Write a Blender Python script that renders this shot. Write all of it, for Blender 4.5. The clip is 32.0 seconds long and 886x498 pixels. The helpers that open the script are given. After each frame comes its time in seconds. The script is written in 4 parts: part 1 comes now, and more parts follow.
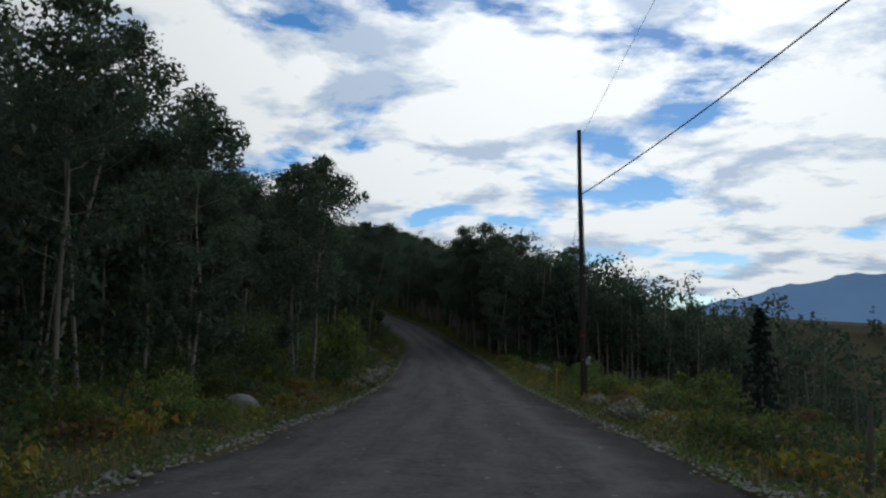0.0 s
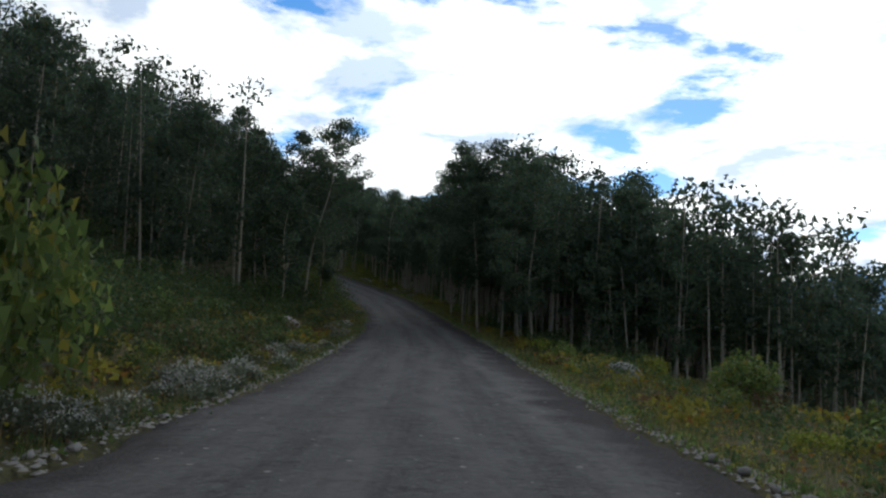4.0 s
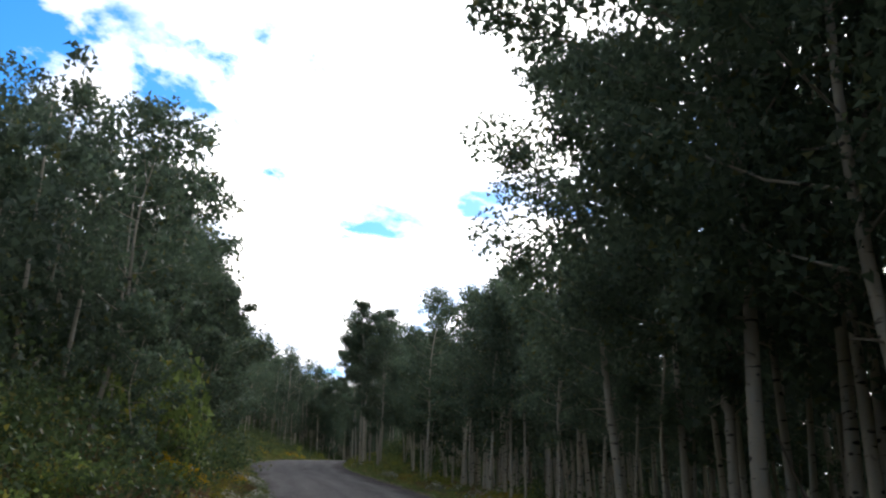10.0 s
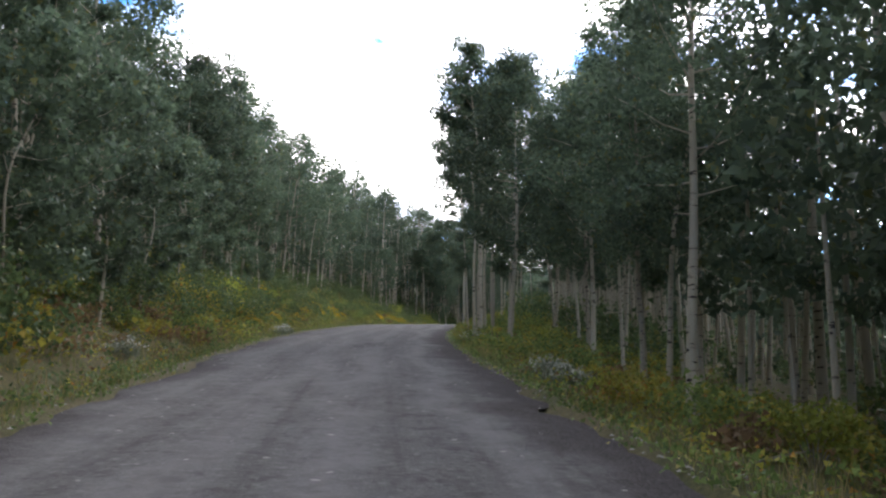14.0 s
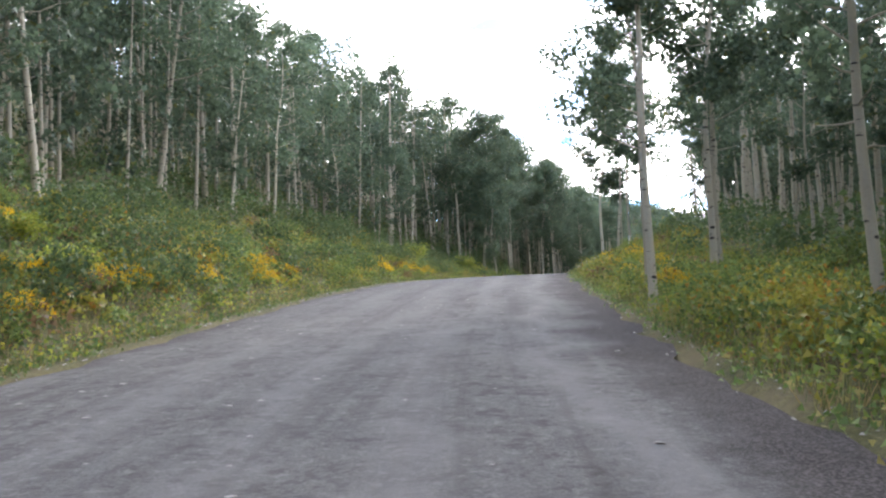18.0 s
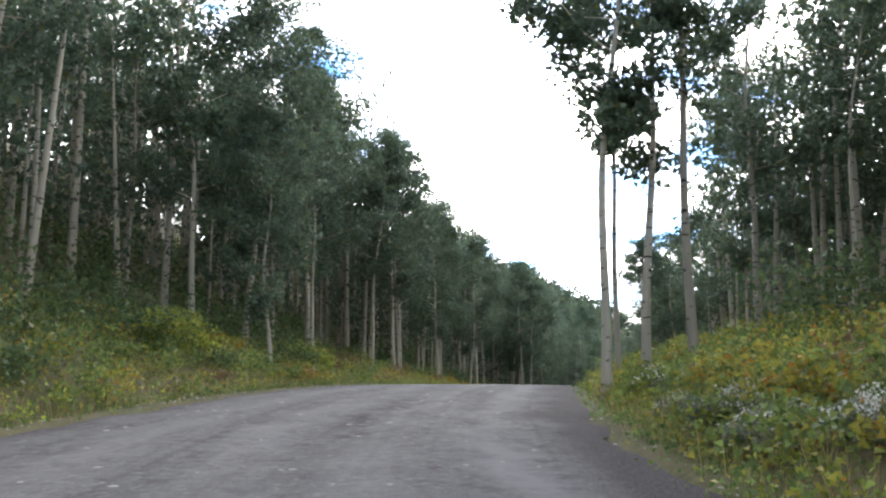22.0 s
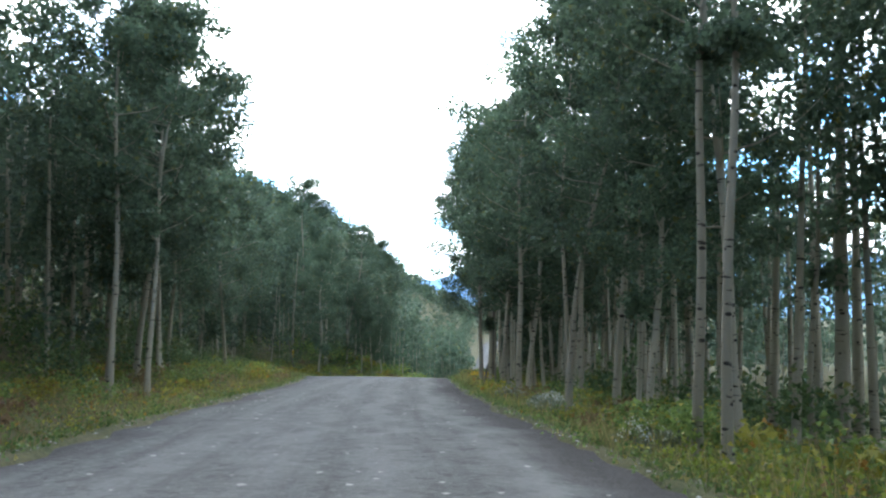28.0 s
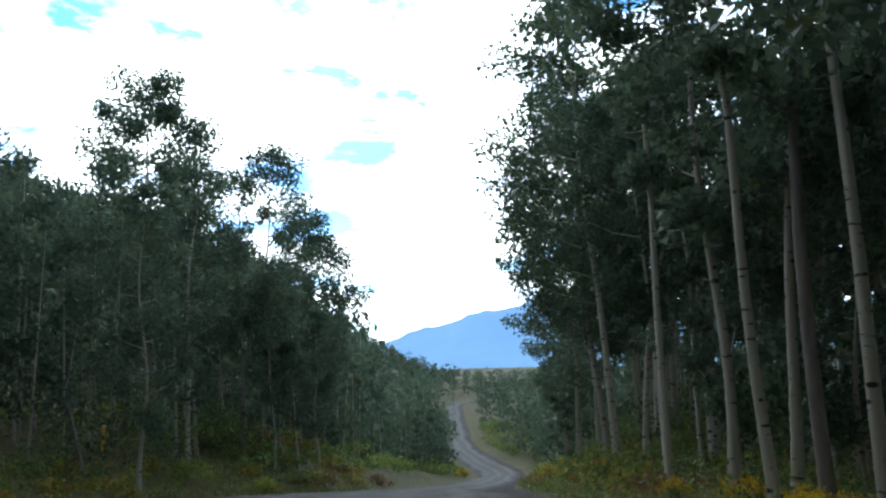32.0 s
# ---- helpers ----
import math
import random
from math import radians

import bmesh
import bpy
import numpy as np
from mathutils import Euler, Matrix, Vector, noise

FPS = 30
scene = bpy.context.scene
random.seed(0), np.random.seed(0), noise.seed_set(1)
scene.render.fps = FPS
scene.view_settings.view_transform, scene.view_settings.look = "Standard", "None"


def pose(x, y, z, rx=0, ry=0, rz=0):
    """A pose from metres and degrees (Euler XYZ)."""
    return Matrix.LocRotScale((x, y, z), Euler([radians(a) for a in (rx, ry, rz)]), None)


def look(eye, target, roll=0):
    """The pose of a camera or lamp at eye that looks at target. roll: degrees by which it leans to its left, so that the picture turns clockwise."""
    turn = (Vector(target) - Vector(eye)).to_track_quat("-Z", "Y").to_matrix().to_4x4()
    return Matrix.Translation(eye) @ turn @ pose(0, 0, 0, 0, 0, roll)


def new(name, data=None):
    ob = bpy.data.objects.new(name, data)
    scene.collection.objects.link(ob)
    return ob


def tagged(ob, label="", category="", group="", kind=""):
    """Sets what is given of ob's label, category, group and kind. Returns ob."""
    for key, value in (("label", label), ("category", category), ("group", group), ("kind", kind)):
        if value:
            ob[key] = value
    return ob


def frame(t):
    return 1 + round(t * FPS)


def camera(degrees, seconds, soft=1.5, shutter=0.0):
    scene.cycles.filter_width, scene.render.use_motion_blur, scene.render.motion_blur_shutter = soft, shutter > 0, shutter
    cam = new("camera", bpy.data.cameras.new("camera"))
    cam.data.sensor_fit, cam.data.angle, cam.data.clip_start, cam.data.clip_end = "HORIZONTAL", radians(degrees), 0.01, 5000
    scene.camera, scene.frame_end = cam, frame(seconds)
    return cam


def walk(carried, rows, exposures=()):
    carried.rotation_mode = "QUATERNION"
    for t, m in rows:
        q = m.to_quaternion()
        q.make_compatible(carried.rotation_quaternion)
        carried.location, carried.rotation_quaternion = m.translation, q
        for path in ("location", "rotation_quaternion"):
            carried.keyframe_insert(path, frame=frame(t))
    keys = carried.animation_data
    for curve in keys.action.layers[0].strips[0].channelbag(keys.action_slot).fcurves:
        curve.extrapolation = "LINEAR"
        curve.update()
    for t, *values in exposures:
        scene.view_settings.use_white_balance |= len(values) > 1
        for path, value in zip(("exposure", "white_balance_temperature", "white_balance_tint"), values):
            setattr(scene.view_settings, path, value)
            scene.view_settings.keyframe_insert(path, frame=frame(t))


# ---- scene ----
# ---------------------------------------------------------------- road alignment
# station (m), heading (degrees, left positive), grade (percent)
CLIMB = [(-80, -1.6, -3), (0, -1.6, -2.5), (42, -1.6, -2.5), (60, -0.6, -0.6), (72, 0.5, 1.5), (85, 1, 3), (98, 2, 4.8),
         (110, 4.5, 8), (122, 8.5, 10.5), (132, 12, 11), (142, 15.5, 11.2), (150, 17, 11.4), (168, 16.5, 11.3), (180, 14.5, 11.2),
         (196, 11, 11.3), (215, 8, 11.3)]
DESCENT = [(230, 3, 8.8), (243, -3, 5.3), (252, -6, 3), (262, -9, 0.3), (275, -12.5, -3), (300, -12.5, -5.4), (320, -14, -5.5),
           (334, -16, -5.4), (346, -18, -5.5), (354, -25, -12.5), (395, -25, -12), (412, -28, -10), (430, -28, -8.5), (446, -14, -2),
           (474, -14, 2), (490, -21, 3), (575, -21, 2.2), (600, -26, 0), (640, -38, -1), (900, -38, -2)]
ALIGN = CLIMB + DESCENT
# station, left edge, right edge
EDGES = [(-80, 4.4, 3.7), (50, 4.4, 3.7), (64, 4.3, 3.6), (97, 4.0, 3.4), (114, 3.3, 2.8), (124, 3.0, 2.6), (135, 3.6, 2.9),
         (170, 4.9, 2.8), (195, 6, 2.85), (210, 6, 3.0), (225, 6, 2.6), (245, 6, 2.3), (257, 5.8, 2.6), (268, 5.4, 3),
         (290, 5.2, 3.5), (327, 4.8, 3.5), (340, 5.4, 3.5), (350, 7.6, 3.3), (357, 5, 2.8), (368, 3.1, 3.0), (400, 3.1, 3.0),
         (440, 2.9, 2.9), (600, 2.5, 2.5)]
# station, near and far slope of the left bank
LEFT_BANK = [(-80, 0.08, 0.14), (50, 0.1, 0.18), (64, 0.25, 0.22), (97, 0.27, 0.3), (114, 0.3, 0.4), (124, 0.38, 0.45), (135, 0.45, 0.52),
             (170, 0.5, 0.5), (195, 0.5, 0.48), (210, 0.5, 0.47), (225, 0.5, 0.45), (245, 0.4, 0.45), (257, 0.33, 0.5), (268, 0.27, 0.56),
             (290, 0.17, 0.52), (327, 0.08, 0.5), (340, 0.08, 0.45), (350, 0.05, 0.34), (357, 0.15, 0.22), (368, 0.4, 0.2), (400, 0.4, 0.15),
             (440, 0.1, 0.12), (600, 0.03, 0.08)]
# station, near and far slope of the right bank
RIGHT_BANK = [(-80, -0.05, -0.25), (50, -0.06, -0.25), (64, -0.08, -0.3), (97, -0.15, -0.3), (114, -0.12, -0.3), (124, -0.15, -0.28), (135, -0.2, -0.25),
              (170, -0.1, -0.2), (195, 0.08, -0.15), (210, 0.06, -0.12), (225, 0.2, -0.1), (245, 0.33, -0.1), (257, 0.33, -0.1), (268, 0.05, -0.12),
              (290, -0.1, -0.15), (327, -0.15, -0.15), (340, -0.12, -0.12), (350, 0.0, -0.05), (357, 0.15, 0.0), (368, 0.35, 0.03), (400, 0.35, 0.03),
              (440, 0.05, 0.02), (600, -0.02, -0.02)]
STEP = 0.5
EYE = 1.5


def smooth_rows(rows, column):
    xs = np.array([r[0] for r in rows], float)
    ys = np.array([r[column] for r in rows], float)
    grid = np.arange(-80, 900 + STEP, STEP)
    values = np.interp(grid, xs, ys)
    kernel = np.hanning(29)
    padded = np.pad(values, 14, mode="edge")
    return np.convolve(padded, kernel / kernel.sum(), mode="valid")


S_GRID = np.arange(-80, 900 + STEP, STEP)
HEAD = np.radians(smooth_rows(ALIGN, 1))
RX = np.cumsum(-np.sin(HEAD)) * STEP
RY = np.cumsum(np.cos(HEAD)) * STEP
RZ = np.cumsum(smooth_rows(ALIGN, 2) / 100) * STEP
AT0 = 160
RX, RY, RZ = RX - RX[AT0], RY - RY[AT0], RZ - RZ[AT0]
SEC = [smooth_rows(table, c) for table in (EDGES, LEFT_BANK, RIGHT_BANK) for c in (1, 2)]


def along(table, s):
    return np.interp(s, S_GRID, table)


def road_xy(s, d):
    """Plan position at station s, d metres to the left of the driving line."""
    s = np.asarray(s, float)
    d = np.asarray(d, float)
    h = along(HEAD, s)
    over = s - np.clip(s, -80, 900)
    x = along(RX, s) - np.sin(h) * over
    y = along(RY, s) + np.cos(h) * over
    near = np.clip(d, -70, 70)
    mean = h * 0.25 - np.clip(s - 150, -400, 400) / 400 * 0.3 * np.sign(d) * 0
    return x - np.cos(h) * near - np.cos(mean) * (d - near), y - np.sin(h) * near - np.sin(mean) * (d - near)


def wobble(x, y):
    return (np.sin(x * 0.9 + 1.3 * np.sin(y * 0.37)) * np.sin(y * 0.71 + 0.5) * 0.09
            + np.sin(x * 0.23 + 2) * np.sin(y * 0.19 + 1.1 * np.sin(x * 0.11)) * 0.28)


def ground_z(s, d):
    """Height of the ground at station s and offset d."""
    s = np.asarray(s, float)
    d = np.asarray(d, float)
    base = along(RZ, s)
    le, re, ln, lf, rn, rf = (along(t, s) for t in SEC)
    u = np.where(d > 0, d - le, -d - re)
    nearby = np.where(d > 0, ln, rn)
    far = np.where(d > 0, lf, rf)
    v = np.maximum(u - 0.5, 0)
    rise = nearby * np.minimum(v, 6) + far * np.clip(v - 6, 0, 75)
    rise = rise + np.where(d > 0, 0.04, -0.05) * np.clip(v - 81, 0, 400)
    hx, hy = road_xy(s, d)
    rise = rise + 61 * np.exp(-((hx + 60) / 130) ** 2 - ((hy - 620) / 125) ** 2) * np.clip((d - 12) / 40, 0, 1)
    lip = 0.05 * np.exp(-((u - 0.15) / 0.3) ** 2) - 0.05 * np.exp(-((u - 0.75) / 0.4) ** 2)
    x, y = road_xy(s, d)
    rough = wobble(x, y) * np.clip((u - 0.3) / 4, 0, 1)
    return base + np.where(u < -0.12, -0.16, rise + lip + rough)


def road_z(s, d):
    le, re = along(SEC[0], s), along(SEC[1], s)
    mid, half = (le - re) / 2, (le + re) / 2
    return along(RZ, s) + 0.06 * (1 - ((d - mid) / half) ** 2)


# ---------------------------------------------------------------- camera
# seconds, station, side step, yaw, pitch, roll
WALK = [
    (0.0, 21.0, 0, -0.1, 6.2, -0.6),
    (0.5, 25.3, 0, 2.0, 5.7, -0.5),
    (1.0, 29.6, 0, 0.9, 4.0, -1.0),
    (1.5, 33.8, 0, -1.3, 3.7, -2.0),
    (2.0, 38.1, 0, -0.1, 4.6, -1.8),
    (2.5, 42.4, 0, -0.6, 3.1, -0.9),
    (4.5, 59.5, 0, -0.4, 7.3, -2.7),
    (5.0, 63.7, 0, 0.8, 8.8, -1.2),
    (5.5, 68.0, 0, 0.8, 8.7, -1.1),
    (6.0, 72.3, 0, 1.0, 11.2, -0.5),
    (6.5, 76.6, 0, 1.6, 11.2, -1.0),
    (7.0, 80.8, 0, 1.6, 11.6, -0.9),
    (7.5, 85.1, 0, -0.9, 11.3, -2.4),
    (8.0, 89.4, 0, 1.4, 11.5, -2.9),
    (8.5, 93.7, 0, 0.9, 14.8, -1.9),
    (9.0, 98.1, 0, 2.3, 15.0, -1.5),
    (9.5, 102.6, 0, 4.4, 17.0, -1.2),
    (10.0, 107.2, 0, 4.8, 19.3, -0.9),
    (10.5, 111.8, 0, 5.6, 15.6, 0.2),
    (11.0, 116.4, 0, 4.6, 15.9, -2.3),
    (11.5, 120.9, 0, 9.3, 11.6, -1.7),
    (12.0, 125.5, 0, 9.5, 9.6, 0.0),
    (12.5, 130.0, 0, 9.4, 10.5, -0.5),
    (13.0, 134.6, 0, 12.1, 12.2, 0.1),
    (13.5, 139.1, 0, 13.8, 12.8, 0.6),
    (14.0, 143.6, 0, 12.6, 10.3, -0.9),
    (14.5, 148.1, 0, 20.9, 6.6, -0.8),
    (16.5, 168.1, 0, 16, 6.2, -0.5),
    (17.0, 173.7, 0, 16.4, 6.3, -0.7),
    (17.5, 179.6, 0, 12.0, 9.2, 0.2),
    (18.0, 185.5, 0, 14.2, 6.2, 1.8),
    (18.5, 191.3, 0, 9.3, 6.5, 0.7),
    (19.0, 196.9, 0, 9.0, 5.1, 1.2),
    (19.5, 202.3, 0, 7.5, 7.5, 1.1),
    (20.0, 207.7, 0, 3.8, 2.2, 0.7),
    (20.5, 212.9, 0, 4.0, 2.5, 1.3),
    (21.0, 218.1, 0, 4.0, 3.3, -0.8),
    (21.5, 223.2, 0, 5.3, 9.4, -1.2),
    (22.0, 228.2, 0, 1.5, 9.0, -0.3),
    (22.5, 233.2, 0, -2.7, 6.4, -1.7),
    (23.0, 238.1, 0, -4.1, 2.8, 0.0),
    (23.5, 242.9, 0, -5.2, 1.4, -1.0),
    (24.0, 247.7, 0, -6.1, 0.1, -0.9),
    (24.5, 252.3, 0, -9.8, -0.5, -1.9),
    (26.5, 271.8, 0, -16, 3.1, 0),
    (27.0, 277.0, 0, -16.5, 3.4, 0.4),
    (27.5, 282.2, 0, -17.1, 4.4, -0.4),
    (28.0, 287.4, 0, -17.0, 3.9, -0.6),
    (28.5, 292.7, 0, -18.0, 1.3, -0.5),
    (29.0, 298.0, 0, -17.6, 3.9, -0.3),
    (29.5, 303.3, 0, -20.7, 3.4, 0.1),
    (30.0, 308.6, 0, -18.7, 5.3, -0.7),
    (30.5, 313.9, 0, -17.4, 4.6, -0.6),
    (31.0, 319.2, 0, -17.1, 7.4, 0.0),
    (31.5, 324.5, 0, -18.5, 6.7, 0.7),
    (32.0, 329.8, 0, -20.7, 8.1, 2.1),
]
cam = camera(54.0, 32.0, soft=2.3)
path = []
for t, s, side, yaw, pitch, roll in WALK:
    ex, ey = road_xy(s, side)
    path.append((t, pose(float(ex), float(ey), float(along(RZ, s)) + 0.05 + EYE, 90 + pitch, roll, yaw)))
# seconds, stops, kelvin, tint
EXPOSURES = [(0, -0.95, 6200, 6), (1, -1.05, 5750, 6), (2, -0.85, 6200, 6), (2.5, -0.8, 6250, 6), (4.5, -0.2, 6250, 6), (5.2, -0.6, 6250, 6), (6, -0.8, 6100, 5), (7, -0.65, 6000, 4), (8, 0.75, 6300, 8), (9, 1.2, 6600, 11),
             (10, 0.95, 6600, 11), (11, 0.5, 6600, 11), (12, 0.75, 6550, 13), (13, 1.35, 6600, 13), (14, 1.75, 6500, 14), (14.5, 2.3, 6550, 13), (16.5, 2.85, 6550, 13), (17.5, 2.75, 6450, 13), (19, 2.35, 6450, 13), (20, 2.5, 6450, 13),
             (21, 2.6, 6450, 13), (22, 2.2, 6500, 11), (23, 1.75, 6550, 13), (24.5, 2.4, 6550, 13), (26.5, 2.75, 6300, 7), (27.2, 2.5, 5950, 3), (28, 2.15, 5850, 1), (29, 2.0, 5850, 1),
             (30, 1.5, 5850, 0), (31, 1.5, 5900, 1), (32, 1.0, 5800, 0)]
walk(cam, path, EXPOSURES)

# ---------------------------------------------------------------- light
SUN_AZ, SUN_EL = radians(-14), radians(34)
SUN_WAY = Vector((-math.sin(SUN_AZ) * math.cos(SUN_EL), math.cos(SUN_AZ) * math.cos(SUN_EL), math.sin(SUN_EL)))
world = bpy.data.worlds.new("sky")
scene.world = world
world.use_nodes = True


def link(tree, a, b):
    tree.links.new(a, b)


def node(tree, kind, **values):
    n = tree.nodes.new(kind)
    for key, value in values.items():
        n.inputs[key.replace("_", " ")].default_value = value
    return n


def maths(tree, op, a, b=0.0, clamp=False):
    n = tree.nodes.new("ShaderNodeMath")
    n.operation, n.use_clamp = op, clamp
    for socket, value in zip(n.inputs, (a, b)):
        if isinstance(value, (int, float)):
            socket.default_value = value
        else:
            link(tree, value, socket)
    return n.outputs[0]


def blend(tree, fac, a, b, mode="MIX"):
    n = tree.nodes.new("ShaderNodeMix")
    n.data_type, n.blend_type = "RGBA", mode
    for socket, value in zip((n.inputs[0], n.inputs[6], n.inputs[7]), (fac, a, b)):
        if isinstance(value, (int, float)):
            socket.default_value = value
        elif isinstance(value, tuple):
            socket.default_value = (*value, 1)
        else:
            link(tree, value, socket)
    return n.outputs[2]


def ramp(tree, value, *stops):
    n = tree.nodes.new("ShaderNodeValToRGB")
    while len(n.color_ramp.elements) < len(stops):
        n.color_ramp.elements.new(0.5)
    for e, (place, colour) in zip(n.color_ramp.elements, stops):
        e.position = place
        e.color = (*colour, 1) if isinstance(colour, tuple) else (colour, colour, colour, 1)
    link(tree, value, n.inputs[0])
    return n.outputs[0]


wt = world.node_tree
wt.nodes.clear()
sky = wt.nodes.new("ShaderNodeTexSky")
sky.sky_type, sky.sun_disc = "NISHITA", False
sky.sun_elevation, sky.sun_rotation = SUN_EL, -SUN_AZ
sky.altitude = 2500
where = wt.nodes.new("ShaderNodeTexCoord")
split = wt.nodes.new("ShaderNodeSeparateXYZ")
link(wt, where.outputs["Generated"], split.inputs[0])
up = maths(wt, "ADD", maths(wt, "MAXIMUM", split.outputs[2], 0.0), 0.16)
flat = wt.nodes.new("ShaderNodeCombineXYZ")
link(wt, maths(wt, "DIVIDE", split.outputs[0], up), flat.inputs[0])
link(wt, maths(wt, "DIVIDE", split.outputs[1], up), flat.inputs[1])
puffs = node(wt, "ShaderNodeTexNoise", Scale=1.3, Detail=9.0, Roughness=0.6, Distortion=0.2)
link(wt, flat.outputs[0], puffs.inputs["Vector"])
shades = node(wt, "ShaderNodeTexNoise", Scale=2.6, Detail=8.0, Roughness=0.6, Distortion=0.2)
shift = wt.nodes.new("ShaderNodeVectorMath")
shift.inputs[1].default_value = (3.1, 7.7, 1.2)
link(wt, flat.outputs[0], shift.inputs[0])
link(wt, shift.outputs[0], shades.inputs["Vector"])
dot = wt.nodes.new("ShaderNodeVectorMath")
dot.operation = "DOT_PRODUCT"
dot.inputs[1].default_value = SUN_WAY
link(wt, where.outputs["Generated"], dot.inputs[0])
toward = maths(wt, "POWER", maths(wt, "MAXIMUM", dot.outputs["Value"], 0.0), 3.0)
high = maths(wt, "MULTIPLY", maths(wt, "SUBTRACT", split.outputs[2], 0.42), 1.7, True)
cover = ramp(wt, puffs.outputs[0], (0.415, 0.0), (0.475, 1.0))
grey = ramp(wt, shades.outputs[0], (0.39, (0.52, 0.6, 0.74)), (0.5, (1.0, 1.0, 1.0)))
glow = maths(wt, "ADD", maths(wt, "MULTIPLY", toward, 1.65), 0.52)
glow = maths(wt, "MULTIPLY", glow, maths(wt, "SUBTRACT", 1.0, maths(wt, "MULTIPLY", high, 0.65)))
cloud = blend(wt, 1.0, grey, (1, 1, 1), "MULTIPLY")
lit = wt.nodes.new("ShaderNodeVectorMath")
lit.operation = "SCALE"
link(wt, cloud, lit.inputs[0])
link(wt, glow, lit.inputs["Scale"])
clear = wt.nodes.new("ShaderNodeVectorMath")
clear.operation = "SCALE"
clear.inputs["Scale"].default_value = 0.165
rich = node(wt, "ShaderNodeHueSaturation", Saturation=1.42, Value=1.0)
link(wt, sky.outputs[0], rich.inputs["Color"])
link(wt, rich.outputs[0], clear.inputs[0])
mixed = blend(wt, cover, clear.outputs[0], lit.outputs[0])
shine = wt.nodes.new("ShaderNodeBackground")
link(wt, mixed, shine.inputs[0])
world_out = wt.nodes.new("ShaderNodeOutputWorld")
link(wt, shine.outputs[0], world_out.inputs[0])

lamp = bpy.data.lights.new("sun", "SUN")
lamp.energy, lamp.angle, lamp.color = 0.35, radians(14), (1, 0.97, 0.92)
sun = new("sun", lamp)
sun.matrix_world = look(SUN_WAY * 300, (0, 0, 0))


# ---------------------------------------------------------------- materials
def material(name, rough=0.85):
    m = bpy.data.materials.new(name)
    m.use_nodes = True
    t = m.node_tree
    b = t.nodes["Principled BSDF"]
    b.inputs["Roughness"].default_value = rough
    b.inputs["Specular IOR Level"].default_value = 0.25
    return m, t, b


def place_of(t, scale=(1, 1, 1), world_space=True):
    m = t.nodes.new("ShaderNodeMapping")
    m.inputs["Scale"].default_value = scale
    if world_space:
        g = t.nodes.new("ShaderNodeNewGeometry")
        link(t, g.outputs["Position"], m.inputs[0])
    else:
        c = t.nodes.new("ShaderNodeTexCoord")
        link(t, c.outputs["Object"], m.inputs[0])
    return m.outputs[0]


def fbm(t, at, scale, detail=4.0, rough=0.55, distort=0.0):
    n = node(t, "ShaderNodeTexNoise", Scale=scale, Detail=detail, Roughness=rough, Distortion=distort)
    link(t, at, n.inputs["Vector"])
    return n.outputs[0]


def relief(t, b, height, strength=0.5, distance=0.02):
    n = node(t, "ShaderNodeBump", Strength=strength, Distance=distance)
    link(t, height, n.inputs["Height"])
    link(t, n.outputs[0], b.inputs["Normal"])


def leaf_material(name, dark, light, odd, odd_share=0.06, through_share=0.42):
    m, t, b = material(name, 0.55)
    g = t.nodes.new("ShaderNodeNewGeometry")
    o = t.nodes.new("ShaderNodeObjectInfo")
    c = ramp(t, g.outputs["Random Per Island"], (0.0, dark), (1 - odd_share - 0.02, light), (1 - odd_share, odd), (1.0, odd))
    tone = maths(t, "ADD", maths(t, "MULTIPLY", o.outputs["Random"], 0.5), 0.75)
    broad = maths(t, "ADD", maths(t, "MULTIPLY", fbm(t, place_of(t), 0.35), 1.5), 0.25)
    n = t.nodes.new("ShaderNodeVectorMath")
    n.operation = "SCALE"
    link(t, c, n.inputs[0])
    link(t, maths(t, "MULTIPLY", tone, broad), n.inputs["Scale"])
    link(t, n.outputs[0], b.inputs["Base Color"])
    tr = t.nodes.new("ShaderNodeBsdfTranslucent")
    link(t, n.outputs[0], tr.inputs[0])
    mix = t.nodes.new("ShaderNodeMixShader")
    mix.inputs[0].default_value = through_share
    link(t, b.outputs[0], mix.inputs[1])
    link(t, tr.outputs[0], mix.inputs[2])
    link(t, mix.outputs[0], t.nodes["Material Output"].inputs[0])
    return m


LEAF = leaf_material("aspen_leaf", (0.07, 0.1, 0.065), (0.15, 0.205, 0.125), (0.17, 0.17, 0.06), 0.03)
LEAF_FAR = leaf_material("wood_leaf", (0.064, 0.094, 0.062), (0.138, 0.188, 0.116), (0.16, 0.165, 0.06), 0.03)
SHRUB_GREEN = leaf_material("shrub_leaf", (0.085, 0.13, 0.04), (0.25, 0.32, 0.09), (0.34, 0.3, 0.06), 0.1)
# deep shrub green, with the shade of bank and trees put into the colour
SHRUB_DARK = leaf_material("shade_tinted_leaf", (0.05, 0.085, 0.035), (0.13, 0.18, 0.07), (0.2, 0.19, 0.06), 0.08)
SHRUB_GOLD = leaf_material("turning_leaf", (0.19, 0.18, 0.035), (0.4, 0.36, 0.065), (0.38, 0.19, 0.04), 0.12)
SHRUB_LIME = leaf_material("lime_leaf", (0.16, 0.19, 0.03), (0.36, 0.4, 0.07), (0.4, 0.34, 0.06), 0.12)
SHRUB_RUST = leaf_material("rust_leaf", (0.13, 0.085, 0.045), (0.3, 0.19, 0.1), (0.27, 0.22, 0.09), 0.2)
GRASS = leaf_material("grass_blade", (0.1, 0.12, 0.04), (0.32, 0.29, 0.12), (0.42, 0.31, 0.15), 0.25)
